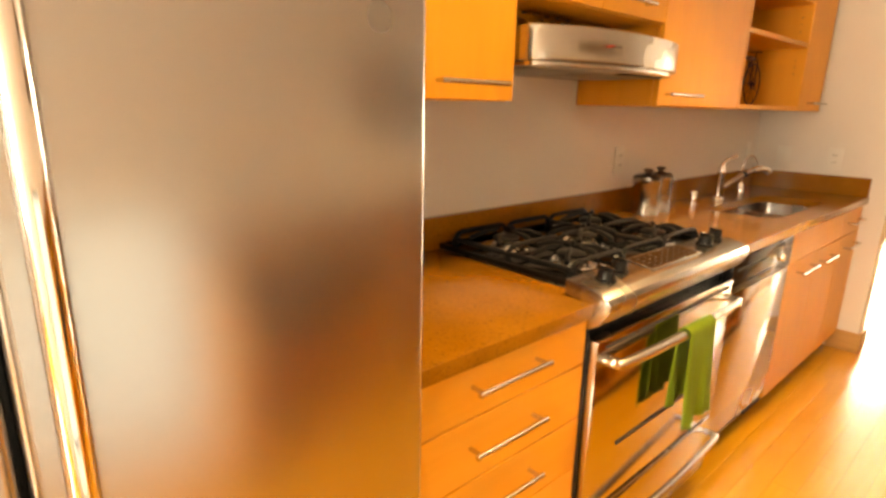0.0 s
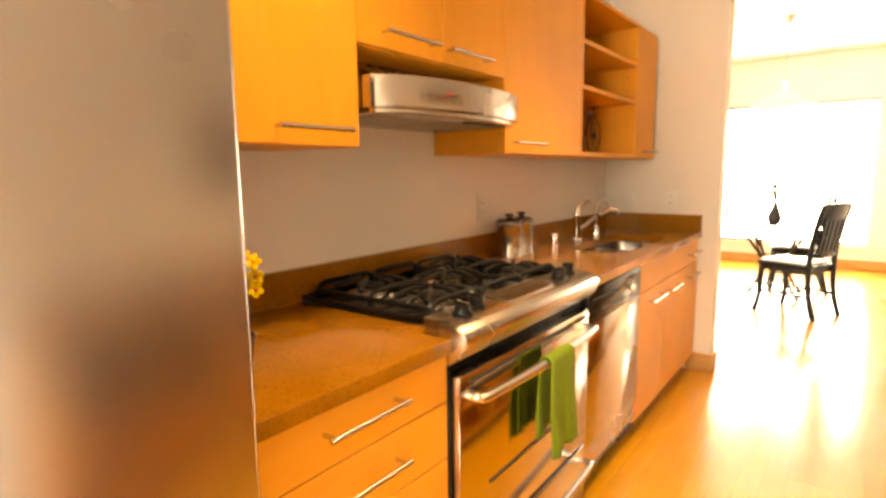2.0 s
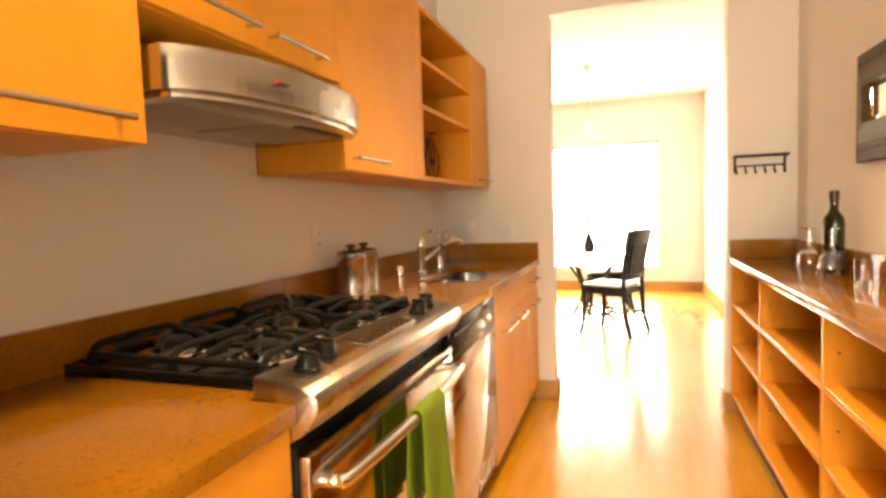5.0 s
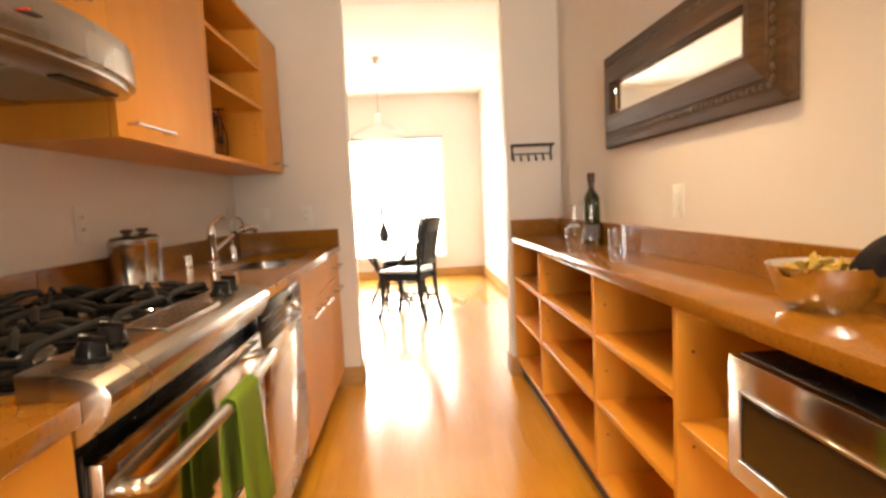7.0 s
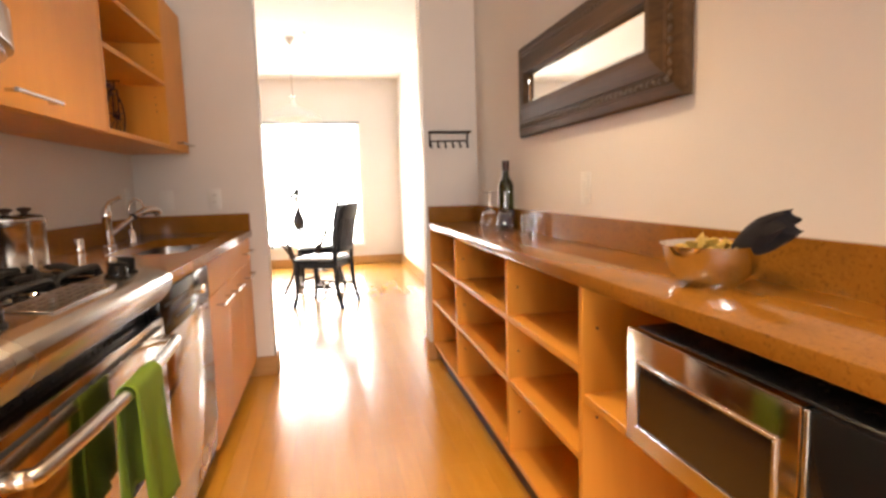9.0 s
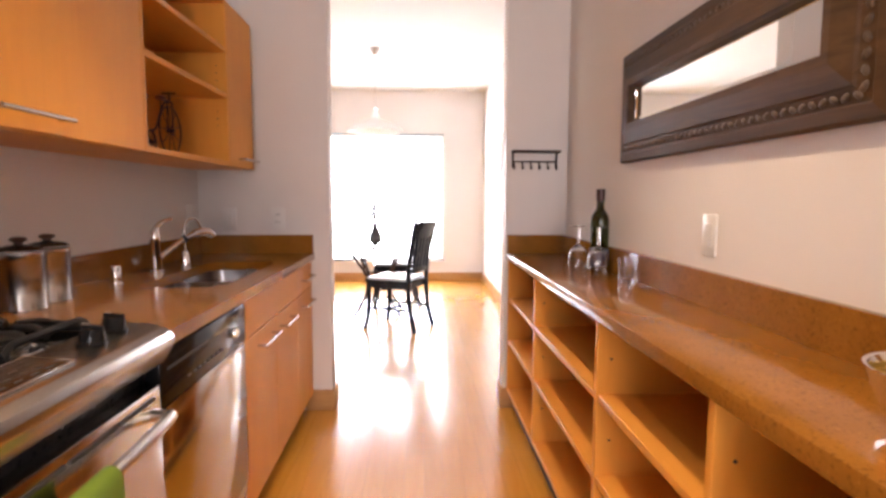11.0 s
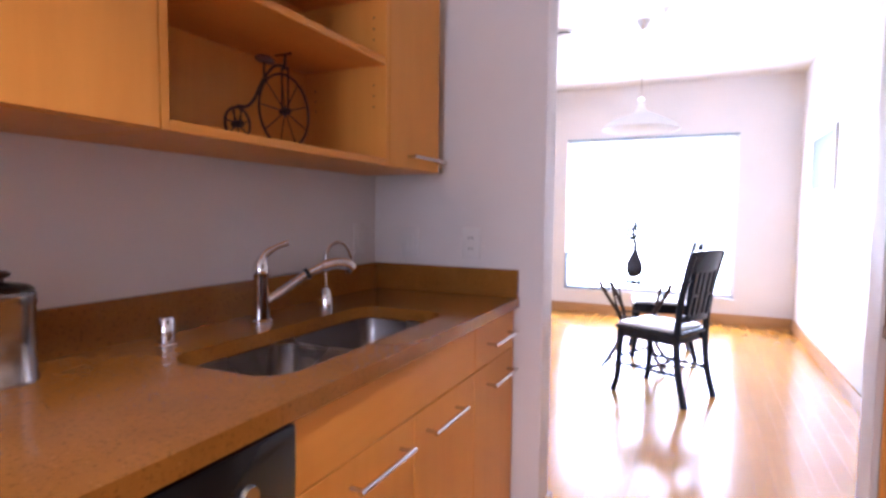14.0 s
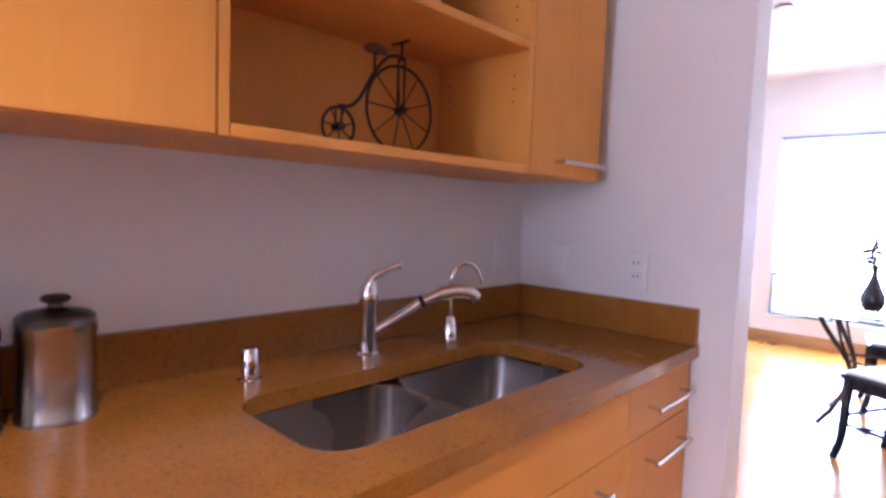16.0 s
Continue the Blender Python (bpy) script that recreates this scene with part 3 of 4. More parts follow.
odoor = part("oven_door", box(RX0 + 0.012, RX1 - 0.012, DOORF, DOORF + 0.045, 0.295, 0.782, 0.006, 2), STEEL_DOOR, stove, "brushed steel oven door")
for k in range(5):
    part("vent_slot", box(RX0 + 0.05 + 0.147 * k, RX0 + 0.185 + 0.147 * k, DOORF - 0.003, DOORF + 0.002, 0.757, 0.765, 0), DARK_SLOT, odoor, "thin dark vent slot")
part("trim_line", box(2.02, 2.43, DOORF - 0.0035, DOORF + 0.002, 0.455, 0.462, 0), DARK_SLOT, odoor, "thin dark slot")
HZ, HY = 0.728, 1.436
bm = tube(smooth_path([(1.925, DOORF, HZ), (1.928, HY + 0.028, HZ), (1.965, HY + 0.012, HZ), (2.28, HY, HZ), (2.595, HY + 0.012, HZ), (2.632, HY + 0.028, HZ), (2.635, DOORF, HZ)]), 0.0135, 14)
part("oven_handle", bm, SATIN, odoor, "curved steel handle bar")
drawer = part("warming_drawer", box(RX0 + 0.012, RX1 - 0.012, DOORF + 0.002, DOORF + 0.045, 0.075, 0.278, 0.006, 2), STEEL_DOOR, stove, "brushed steel storage drawer")
bm = tube(smooth_path([(1.925, DOORF, 0.237), (1.928, HY + 0.028, 0.237), (1.965, HY + 0.012, 0.237), (2.28, HY, 0.237), (2.595, HY + 0.012, 0.237), (2.632, HY + 0.028, 0.237), (2.635, DOORF, 0.237)]), 0.012, 14)
part("drawer_handle", bm, SATIN, drawer, "curved steel handle bar")
part("top_body", box(CX0, RX1 - 0.006, 1.588, NORTH - 0.025, SLAB - 0.002, 0.8815, 0.001), BLACK_SATIN, stove, "black burner box")
part("side_trim", box(RX0 + 0.002, RX0 + 0.011, DOORF + 0.022, DOORF + 0.047, 0.06, 0.80, 0.001), BLACK, stove, "black edge strip")
part("plinth", box(RX0 + 0.02, RX1 - 0.02, 1.57, 1.60, 0.0, 0.07, 0), BLACK_SATIN, stove)
BURNERS = [(2.075, 1.715), (2.075, 1.955), (2.305, 1.835), (2.535, 1.715), (2.535, 1.955)]
for bx, by in BURNERS:
    part("burner_bowl", lathe([(0.076, 0.001), (0.074, 0.004), (0.052, 0.002), (0.05, -0.001)], (bx, by, CT - 0.004), 28), CHROME, top, "shallow bright drip bowl")
    part("burner", lathe([(0.046, 0.0), (0.044, 0.012), (0.036, 0.016), (0.036, 0.022), (0, 0.023)], (bx, by, CT - 0.003), 24), SATIN, top, "round metal burner")
    part("burner_cap", lathe([(0.040, 0.0), (0.041, 0.006), (0.033, 0.011), (0, 0.012)], (bx, by, CT + 0.020), 24), IRON, top, "black burner cap")
for gx0, gx1, centres in ((1.955, 2.187, BURNERS[:2]), (2.194, 2.417, BURNERS[2:3]), (2.424, 2.655, BURNERS[3:])):
    bm = bmesh.new()
    y0, y1, gz = 1.625, 2.055, CT + 0.036
    for yy in (y0, y1, (y0 + y1) / 2):
        tube(smooth_path([(gx0, yy, gz - 0.020), (gx0 + 0.018, yy, gz - 0.003), (gx0 + 0.06, yy, gz), (gx1 - 0.06, yy, gz), (gx1 - 0.018, yy, gz - 0.003), (gx1, yy, gz - 0.020)], 4), 0.0075, 8, bm=bm)
    for xx in (gx0, gx1):
        tube([(xx, y0, gz - 0.020), (xx, y1, gz - 0.020)], 0.008, 8, bm=bm)
        for yy in (y0, y1, (y0 + y1) / 2):
            tube([(xx, yy, CT - 0.004), (xx, yy, gz - 0.018)], [0.012, 0.009], 8, bm=bm)
    for bx, by in centres:
        for k in range(6):
            a = radians(60 * k + 30)
            ex, ey = bx + 0.115 * math.cos(a), by + 0.115 * math.sin(a)
            tube(smooth_path([(bx + 0.030 * math.cos(a), by + 0.030 * math.sin(a), gz + 0.010), (bx + 0.065 * math.cos(a), by + 0.065 * math.sin(a), gz + 0.008), (min(max(ex, gx0), gx1), min(max(ey, y0), y1), gz - 0.010)], 4), [0.0055] * 4 + [0.0075] * 5, 8, bm=bm)
    part("grate", bm, IRON, top, "black cast iron pan support")

# towel over the oven handle
towel = thing("dish_towel", (2.29, 1.436, 0.45), "bright green dish towel hung over the oven handle", "towel")
rng = random.Random(4)


def cloth(x0, x1, fold):
    """A hanging cloth: front fall, over the bar, back fall."""
    bm = bmesh.new()
    n, rows = 16, []
    path = []
    for k in range(17):
        path.append((-0.018, 0.45 + (HZ - 0.45) * k / 16))
    for k in range(1, 8):
        a = math.pi - math.pi * k / 8
        path.append((0.018 * math.cos(a), HZ + 0.019 * math.sin(a)))
    for k in range(13):
        path.append((0.018, HZ - (HZ - 0.50) * k / 12))
    for d, z in path:
        row = []
        for j in range(n + 1):
            u = j / n
            drop = max(0.0, (HZ - z) / 0.3)
            wave = 0.009 * drop * math.sin(u * 9 + fold + z * 6) + 0.004 * drop * math.sin(u * 23 + 1)
            x = x0 + (x1 - x0) * u + 0.012 * drop * math.sin(z * 17 + fold) * (1 - u) + 0.02 * drop * (u - 0.5)
            cy = HY + 0.006 * abs(x - 2.28)
            row.append(bm.verts.new((x, cy + d * (1 + 0.5 * drop) + wave, z + 0.012 * u * drop)))
        rows.append(row)
    for a, b in zip(rows, rows[1:]):
        for j in range(n):
            bm.faces.new((a[j], a[j + 1], b[j + 1], b[j]))
    return bm


cl = part("cloth", cloth(2.225, 2.378, 0.5), TOWEL, towel)
mod = cl.modifiers.new("thickness", "SOLIDIFY")
mod.thickness, mod.offset = 0.004, 0

# ---- hood and wall cabinets ----
hood = thing("range_hood", (2.23, 1.9, 1.42), "stainless steel range hood with a curved front", "range hood")
HX0, HX1, HB, HT = 1.892, 2.602, 1.408, 1.500
arc = []
for k in range(33):
    u = -math.cos(math.pi * k / 32)
    arc.append((HX0 + (HX1 - HX0) * (1 + u) / 2, 1.765 - 0.115 * (1 - abs(u) ** 2.2) ** 0.6))
shell = [(HX0, 2.0), *arc, (HX1, 2.0)]
canopy = part("canopy", extruded(shell, "z", HB + 0.012, HT, 0.003), STEEL, hood)
part("underside", extruded([(HX0 + 0.012, 1.99), *[(min(max(x, HX0 + 0.012), HX1 - 0.012), y + 0.016) for x, y in arc[2:-2]], (HX1 - 0.012, 1.99)], "z", HB, HB + 0.012, 0.002), SATIN, hood, "grey metal underside")
for x0 in (1.945, 2.245):
    part("grease_filter", box(x0, x0 + 0.27, 1.775, 1.985, HB - 0.004, HB + 0.002, 0.002), FILTER, hood, "metal mesh filter")
part("lamp_strip", box(2.30, 2.52, 1.735, 1.765, HB - 0.004, HB + 0.002, 0.002), BLACK_SATIN, hood, "dark control strip")
part("duct_cover", extruded([(1.80, HT + 0.001), (2.10, HT + 0.001), (2.10, 1.576), (1.95, 1.576)], "x", HX0 + 0.10, HX1 - 0.10, 0.002), STEEL, hood, "sloped steel upper cover")
part("back_body", box(HX0, HX1, 2.0, NORTH - 0.003, HB, HT, 0.002), STEEL, hood)
for r in range(3):
    for k in range(5):
        bm = bmesh.new()
        up = 0.016 + 0.021 * r
        bmesh.ops.create_uvsphere(bm, u_segments=10, v_segments=6, radius=0.012, matrix=pose(2.06 + 0.05 * k + 0.022 * (r % 2), 1.80 + 0.15 * (up - 0.001) / 0.073, HT + up, -26) @ Matrix.Diagonal((1.3, 0.25, 0.5, 1)))
        part("vent_hole", bm, DARK_SLOT, hood, "dark oval vent hole")
part("badge", box(2.085, 2.092, 1.6490, 1.668, 1.458, 1.462, 0), RED_MARK, canopy, "tiny red badge")
part("badge_bar", box(2.096, 2.125, 1.6490, 1.665, 1.4585, 1.4612, 0), GREY_MARK, canopy, "thin grey badge bar")

UP0, UP1 = 1.322, 2.05


def upper_cabinet(x0, x1, z0, doors, label):
    c = thing("wall_cabinet", ((x0 + x1) / 2, 1.95, z0), label, "cabinet", "wall cabinets")
    part("body", box(x0 + 0.0005, x1 - 0.0005, UPFRONT + 0.022, NORTH - 0.003, z0, UP1, 0.001), MAPLE, c)
    for a, b, h0, h1 in doors:
        d = part("door", box(a + 0.0015, b - 0.0015, UPFRONT, UPFRONT + 0.02, z0 + 0.001, UP1 - 0.001, 0.0015), MAPLE, c)
        bar_handle(d, (h0, UPFRONT, z0 + 0.04), (h1, UPFRONT, z0 + 0.04), (0, -0.03, 0))
    return c


upper_cabinet(1.329, 1.886, UP0, [(1.329, 1.886, 1.635, 1.825)], "pale maple wall cabinet beside the range hood")
upper_cabinet(1.886, 2.606, 1.578, [(1.886, 2.243, 1.98, 2.178), (2.243, 2.606, 2.265, 2.47)], "short pale maple wall cabinet above the range hood")
upper_cabinet(2.606, 3.284, UP0, [(2.606, 3.284, 2.66, 2.87)], "pale maple wall cabinet with a single door")
upper_cabinet(4.072, 4.422, UP0, [(4.072, 4.422, 4.19, 4.405)], "narrow pale maple wall cabinet")
open_shelf = thing("open_shelf_cabinet", (3.67, 1.95, UP0), "open maple wall cabinet with two shelves", "shelf")
part("side_panel", box(3.2855, 3.303, UPFRONT, NORTH - 0.003, UP0, UP1, 0.001), MAPLE, open_shelf)
right_panel = part("side_panel", box(4.052, 4.0705, UPFRONT, NORTH - 0.003, UP0, UP1, 0.001), MAPLE, open_shelf)
part("back_panel", box(3.303, 4.052, NORTH - 0.012, NORTH - 0.003, UP0, UP1, 0), MAPLE, open_shelf)
part("top_panel", box(3.303, 4.052, UPFRONT, NORTH - 0.012, UP1 - 0.019, UP1, 0.001), MAPLE_SIDE, open_shelf)
for z in (UP0, 1.622, 1.820):
    part("shelf", box(3.303, 4.052, UPFRONT + 0.001, NORTH - 0.012, z, z + 0.02, 0.0015), MAPLE_SIDE, open_shelf)
for z in (1.50, 1.532, 1.564, 1.70, 1.732, 1.764):
    for y in (1.835, 2.055):
        part("peg_hole", tube([(4.0512, y, z), (4.053, y, z)], 0.0028, 8), DARK_SLOT, right_panel, "small dark peg hole")

# ---- side shelving ----
SF = 0.44
unit = thing("open_shelving_unit", (2.9, 0.27, 0), "long low maple shelving unit with open cubbies", "shelf")
uprights = (4.475, 3.80, 2.985, 2.388, 1.36)
for x in uprights:
    part("upright", box(x - 0.011, x + 0.011, SOUTH + 0.012, SF, 0.10, 0.845, 0.0015), MAPLE, unit)
part("back_panel", box(1.36, 4.475, SOUTH + 0.002, SOUTH + 0.011, 0.10, 0.845, 0), MAPLE_SIDE, unit)
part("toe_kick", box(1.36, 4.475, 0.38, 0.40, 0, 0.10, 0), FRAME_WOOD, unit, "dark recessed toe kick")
for a, b in zip(uprights, uprights[1:]):
    heights = (0.10, 0.375, 0.612) if a > 2.40 else (0.10, 0.545) if a > 1.4 else (0.10, 0.375, 0.612)
    for z in heights:
        part("shelf", box(b + 0.0115, a - 0.0115, SOUTH + 0.012, SF - 0.003, z, z + 0.022, 0.0015), MAPLE_SIDE, unit)
for x in (3.80, 2.985, 2.388):
    for z in (0.735, 0.50, 0.27):
        bm = tube([(x - 0.0118, 0.40, z), (x - 0.0095, 0.40, z)], 0.004, 8)
        part("peg_hole", bm, DARK_SLOT, unit, "small dark peg hole")
side = thing("countertop", (2.6, 0.26, SLAB), "glossy brown quartz countertop over open shelving", "countertop")
part("slab", box(1.34, EAST, SOUTH, 0.425 + 0.025, SLAB, COUNTER, 0.003, 2), QUARTZ, side)
part("backsplash", box(1.34, EAST - 0.02, SOUTH, SOUTH + 0.02, COUNTER - 0.004, 0.98, 0.001), QUARTZ, side)
part("side_splash", box(EAST - 0.02, EAST, SOUTH, 0.446, COUNTER - 0.004, 0.98, 0.001), QUARTZ, side)

mw = thing("microwave_oven", (1.80, 0.28, 0.567), "stainless steel microwave oven with dark glass door", "microwave")
MX0, MX1, MZ0, MZ1 = 1.565, 2.130, 0.571, 0.806
part("body", box(MX0, MX1, 0.15, 0.44, MZ0, MZ1, 0.003), BLACK_SATIN, mw, "black casing")
face = part("door", box(1.705, MX1, 0.441, 0.462, MZ0 - 0.002, MZ1, 0.004, 2), STEEL_DOOR, mw, "brushed steel door frame")
part("door_glass", box(1.745, 2.080, 0.458, 0.4645, 0.615, 0.742, 0.003), DISPLAY, face, "dark glass door window")
bm = box(1.738, 2.087, 0.4605, 0.468, 0.742, 0.748, 0.001)
box(1.738, 2.087, 0.4605, 0.468, 0.609, 0.615, 0.001, bm=bm)
box(2.080, 2.087, 0.4605, 0.468, 0.615, 0.742, 0.001, bm=bm)
box(1.738, 1.745, 0.4605, 0.468, 0.615, 0.742, 0.001, bm=bm)
part("window_bezel", bm, SATIN, face, "raised steel rim")
ctrl = part("control_panel", box(MX0, 1.700, 0.441, 0.460, MZ0 - 0.002, MZ1, 0.004, 2), BLACK, mw, "black control panel")
part("panel_trim", box(1.693, 1.701, 0.455, 0.463, MZ0, MZ1 - 0.002, 0.001), SATIN, ctrl, "thin steel strip")
for fx2 in (1.56, 2.04):
    part("foot", box(fx2, fx2 + 0.02, 0.20, 0.22, 0.567, 0.572, 0), BLACK_SATIN, mw)

# ---- wall mirror ----
mirror = thing("wall_mirror", (3.04, SOUTH, 1.53), "long wall mirror in a wide dark carved wooden frame", "mirror")
MIX0, MIX1, MIZ0, MIZ1 = 2.405, 3.635, 1.318, 1.722
FW = 0.135


def frame_ring(levels):
    """A mitred frame: (inset from the outer edge, height off the wall) rings."""
    bm = bmesh.new()
    rings = []
    for inset, off in levels:
        rings.append([bm.verts.new(p) for p in ((MIX0 + inset, SOUTH + off, MIZ0 + inset), (MIX1 - inset, SOUTH + off, MIZ0 + inset), (MIX1 - inset, SOUTH + off, MIZ1 - inset), (MIX0 + inset, SOUTH + off, MIZ1 - inset))])
    for a, b in zip(rings, rings[1:]):
        for j in range(4):
            k = (j + 1) % 4
            bm.faces.new((a[j], a[k], b[k], b[j]))
    return bm


part("frame", frame_ring([(0.0, 0.002), (0.0, 0.024), (0.006, 0.030), (0.03, 0.036), (0.034, 0.033), (0.062, 0.041), (0.066, 0.046), (0.115, 0.058), (FW, 0.058), (FW, 0.030)]), FRAME_WOOD, mirror, "dark brown wooden frame", smooth=False)
bm = bmesh.new()
bmesh.ops.create_uvsphere(bm, u_segments=8, v_segments=5, radius=0.0095, matrix=Matrix.Diagonal((1.3, 0.5, 0.75, 1)))
bead = bpy.data.meshes.new("bead")
bm.to_mesh(bead)
bm.free()
bead.materials.append(CARVED)
bead.polygons.foreach_set("use_smooth", [True] * len(bead.polygons))


def place_bead(x, z, turn):
    ob = new("bead", bead)
    ob.matrix_basis = Matrix.Translation(-ORIGIN[mirror]) @ pose(x, SOUTH + 0.038, z, 0, turn)
    ob.parent = mirror


for k in range(40):
    for z in (MIZ0 + 0.048, MIZ1 - 0.048):
        place_bead(MIX0 + 0.06 + (MIX1 - MIX0 - 0.12) * k / 39, z, 35 if k % 2 else -35)
for k in range(11):
    for x in (MIX0 + 0.048, MIX1 - 0.048):
        place_bead(x, MIZ0 + 0.06 + (MIZ1 - MIZ0 - 0.12) * k / 10, 90 + (35 if k % 2 else -35))
part("glass", box(MIX0 + FW - 0.003, MIX1 - FW + 0.003, SOUTH + 0.026, SOUTH + 0.032, MIZ0 + FW - 0.003, MIZ1 - FW + 0.003, 0), MIRROR, mirror, "mirror glass")
part("bevel", frame_ring([(FW, 0.0325), (FW + 0.016, 0.0355), (FW + 0.0165, 0.0325)]), MIRROR, mirror, "bevelled glass edge", smooth=False)

# ---- plates ----


def wall_plate(x, y, z, axis, kind):
    """A plate on a wall; axis: the way it faces, by the turn about z."""
    m = pose(x, y, z, 0, 0, axis)
    label = "white wall outlet with two sockets" if kind == "outlet" else "white rocker light switch plate"
    ob = thing("wall_outlet" if kind == "outlet" else "light_switch", (x, y, z), label, kind, "plates on the walls")
    part("plate", turned(box(-0.036, 0.036, -0.006, -0.0005, -0.058, 0.058, 0.002, 2), m), PLATE, ob)
    if kind == "outlet":
        for dz in (-0.02, 0.02):
            s = part("socket", turned(box(-0.017, 0.017, -0.0085, -0.005, dz - 0.014, dz + 0.014, 0.002), m), PLATE, ob)
            bm = box(-0.008, -0.005, -0.0092, -0.008, dz - 0.003, dz + 0.006, 0)
            box(0.005, 0.008, -0.0092, -0.008, dz - 0.003, dz + 0.006, 0, bm=bm)
            part("slots", turned(bm, m), DARK_SLOT, s, "dark socket slots")
    else:
        part("rocker", turned(box(-0.016, 0.016, -0.010, -0.005, -0.033, 0.033, 0.003), m), PLATE, ob)


wall_plate(3.0, SOUTH, 1.08, 180, "switch")
wall_plate(EAST, 1.69, 1.068, -90, "outlet")
wall_plate(EAST, 1.945, 1.065, -90, "switch")
wall_plate(2.95, NORTH, 1.10, 0, "outlet")
wall_plate(1.66, NORTH, 1.13, 0, "outlet")
wall_plate(4.38, NORTH, 1.08, 0, "switch")

# ---- canisters ----


def canister(x, y, r, h):
    c = thing("canister", (x, y, COUNTER), "shiny stainless steel canister with a glass lid", "canister", "canisters on the counter")
    part("body", lathe([(0, 0), (r, 0), (r, 0.008), (r - 0.002, 0.012), (r - 0.002, h - 0.02), (r, h - 0.016), (r, h), (r - 0.004, h)], (x, y, COUNTER), 36), CANISTER, c)
    part("lid", lathe([(r - 0.002, 0), (r - 0.002, 0.008), (r - 0.012, 0.016), (0.012, 0.022), (0, 0.022)], (x, y, COUNTER + h + 0.0005), 36), GLASS, c, "domed glass lid")
    part("knob", lathe([(0, 0), (0.011, 0), (0.010, 0.004), (0.018, 0.008), (0.021, 0.013), (0.016, 0.018), (0, 0.02)], (x, y, COUNTER + h + 0.023), 24), POT, c, "round dark knob")


canister(3.00, 1.995, 0.06, 0.152)
canister(3.128, 2.005, 0.056, 0.152)

# ---- penny-farthing model on the shelf ----
bike = thing("bicycle_ornament", (3.62, 1.93, UP0 + 0.02), "dark wrought metal high-wheel bicycle ornament", "ornament")
SHELF_TOP = UP0 + 0.02
by = 1.912


def wheel(cx, r, spokes, name):
    bar = 0.0032
    cz = SHELF_TOP + r + bar
    bm = tube([(cx + r * math.cos(a), by, cz + r * math.sin(a)) for a in (2 * math.pi * k / 40 for k in range(40))], bar, 8, True)
    w = part(name, bm, RUST, bike)
    bm = bmesh.new()
    for k in range(spokes):
        a = 2 * math.pi * k / spokes + 0.3
        tube([(cx, by, cz), (cx + r * math.cos(a), by, cz + r * math.sin(a))], 0.0016, 6, bm=bm)
    part("spokes", bm, RUST, w)
    part("hub", tube([(cx, by - 0.014, cz), (cx, by + 0.014, cz)], 0.008, 12), RUST, w)
    return cx, cz


bx, bz = wheel(3.745, 0.094, 9, "front_wheel")
rx, rz = wheel(3.582, 0.038, 7, "rear_wheel")
topz = bz + 0.094
bm = tube(smooth_path([(rx, by, rz + 0.041), (rx + 0.03, by, rz + 0.046), (rx + 0.055, by, rz + 0.070), (rx + 0.085, by, topz - 0.03), (bx - 0.04, by, topz + 0.012), (bx, by, topz + 0.022)]), 0.004, 8)
for dy in (-0.010, 0.010):
    tube([(rx, by + dy, rz), (rx, by + dy, rz + 0.040)], 0.0022, 6, bm=bm)
    tube([(bx, by + dy, bz), (bx, by + dy, topz + 0.016)], 0.003, 6, bm=bm)
tube([(bx, by - 0.011, topz + 0.016), (bx, by + 0.011, topz + 0.016)], 0.003, 6, bm=bm)
part("frame", bm, RUST, bike)
bm = tube([(bx, by, topz + 0.016), (bx, by, topz + 0.052)], 0.0035, 8)
tube([(bx - 0.006, by - 0.026, topz + 0.050), (bx, by, topz + 0.052), (bx - 0.006, by + 0.026, topz + 0.050)], 0.003, 8, bm=bm)
part("handlebar", bm, RUST, bike)
bm = tube([(bx - 0.075, by, topz - 0.02), (bx - 0.075, by, topz + 0.016)], 0.003, 8)
part("saddle_post", bm, RUST, bike)
part("saddle", turned(lathe([(0, 0), (0.018, 0.001), (0.02, 0.008), (0.012, 0.016), (0, 0.018)], (0, 0, 0), 18), pose(bx - 0.072, by, topz + 0.014) @ Matrix.Diagonal((1.6, 0.8, 1, 1))), LEATHER, bike, "small brown saddle")
bm = tube([(bx, by - 0.014, bz), (bx - 0.02, by - 0.016, bz - 0.018), (bx - 0.032, by - 0.03, bz - 0.018)], 0.0024, 6)
tube([(bx, by + 0.014, bz), (bx + 0.02, by + 0.016, bz + 0.018), (bx + 0.032, by + 0.03, bz + 0.018)], 0.0024, 6, bm=bm)
part("pedals", bm, RUST, bike)

# ---- orchid beside the fridge ----
orchid = thing("orchid", (1.47, 1.74, COUNTER), "small yellow flowers in a dark pot on the counter", "plant")
ox, oy = 1.47, 1.74
part("pot", lathe([(0, 0), (0.032, 0), (0.042, 0.06), (0.045, 0.064), (0.04, 0.066), (0.036, 0.05), (0, 0.05)], (ox, oy, COUNTER), 24), POT, orchid, "dark round pot")
part("stem", tube(smooth_path([(ox, oy, COUNTER + 0.05), (ox + 0.005, oy, COUNTER + 0.14), (ox + 0.02, oy + 0.005, COUNTER + 0.22), (ox + 0.04, oy + 0.01, COUNTER + 0.26)]), 0.0025, 6), STEM, orchid, "thin green stem")
rng = random.Random(7)
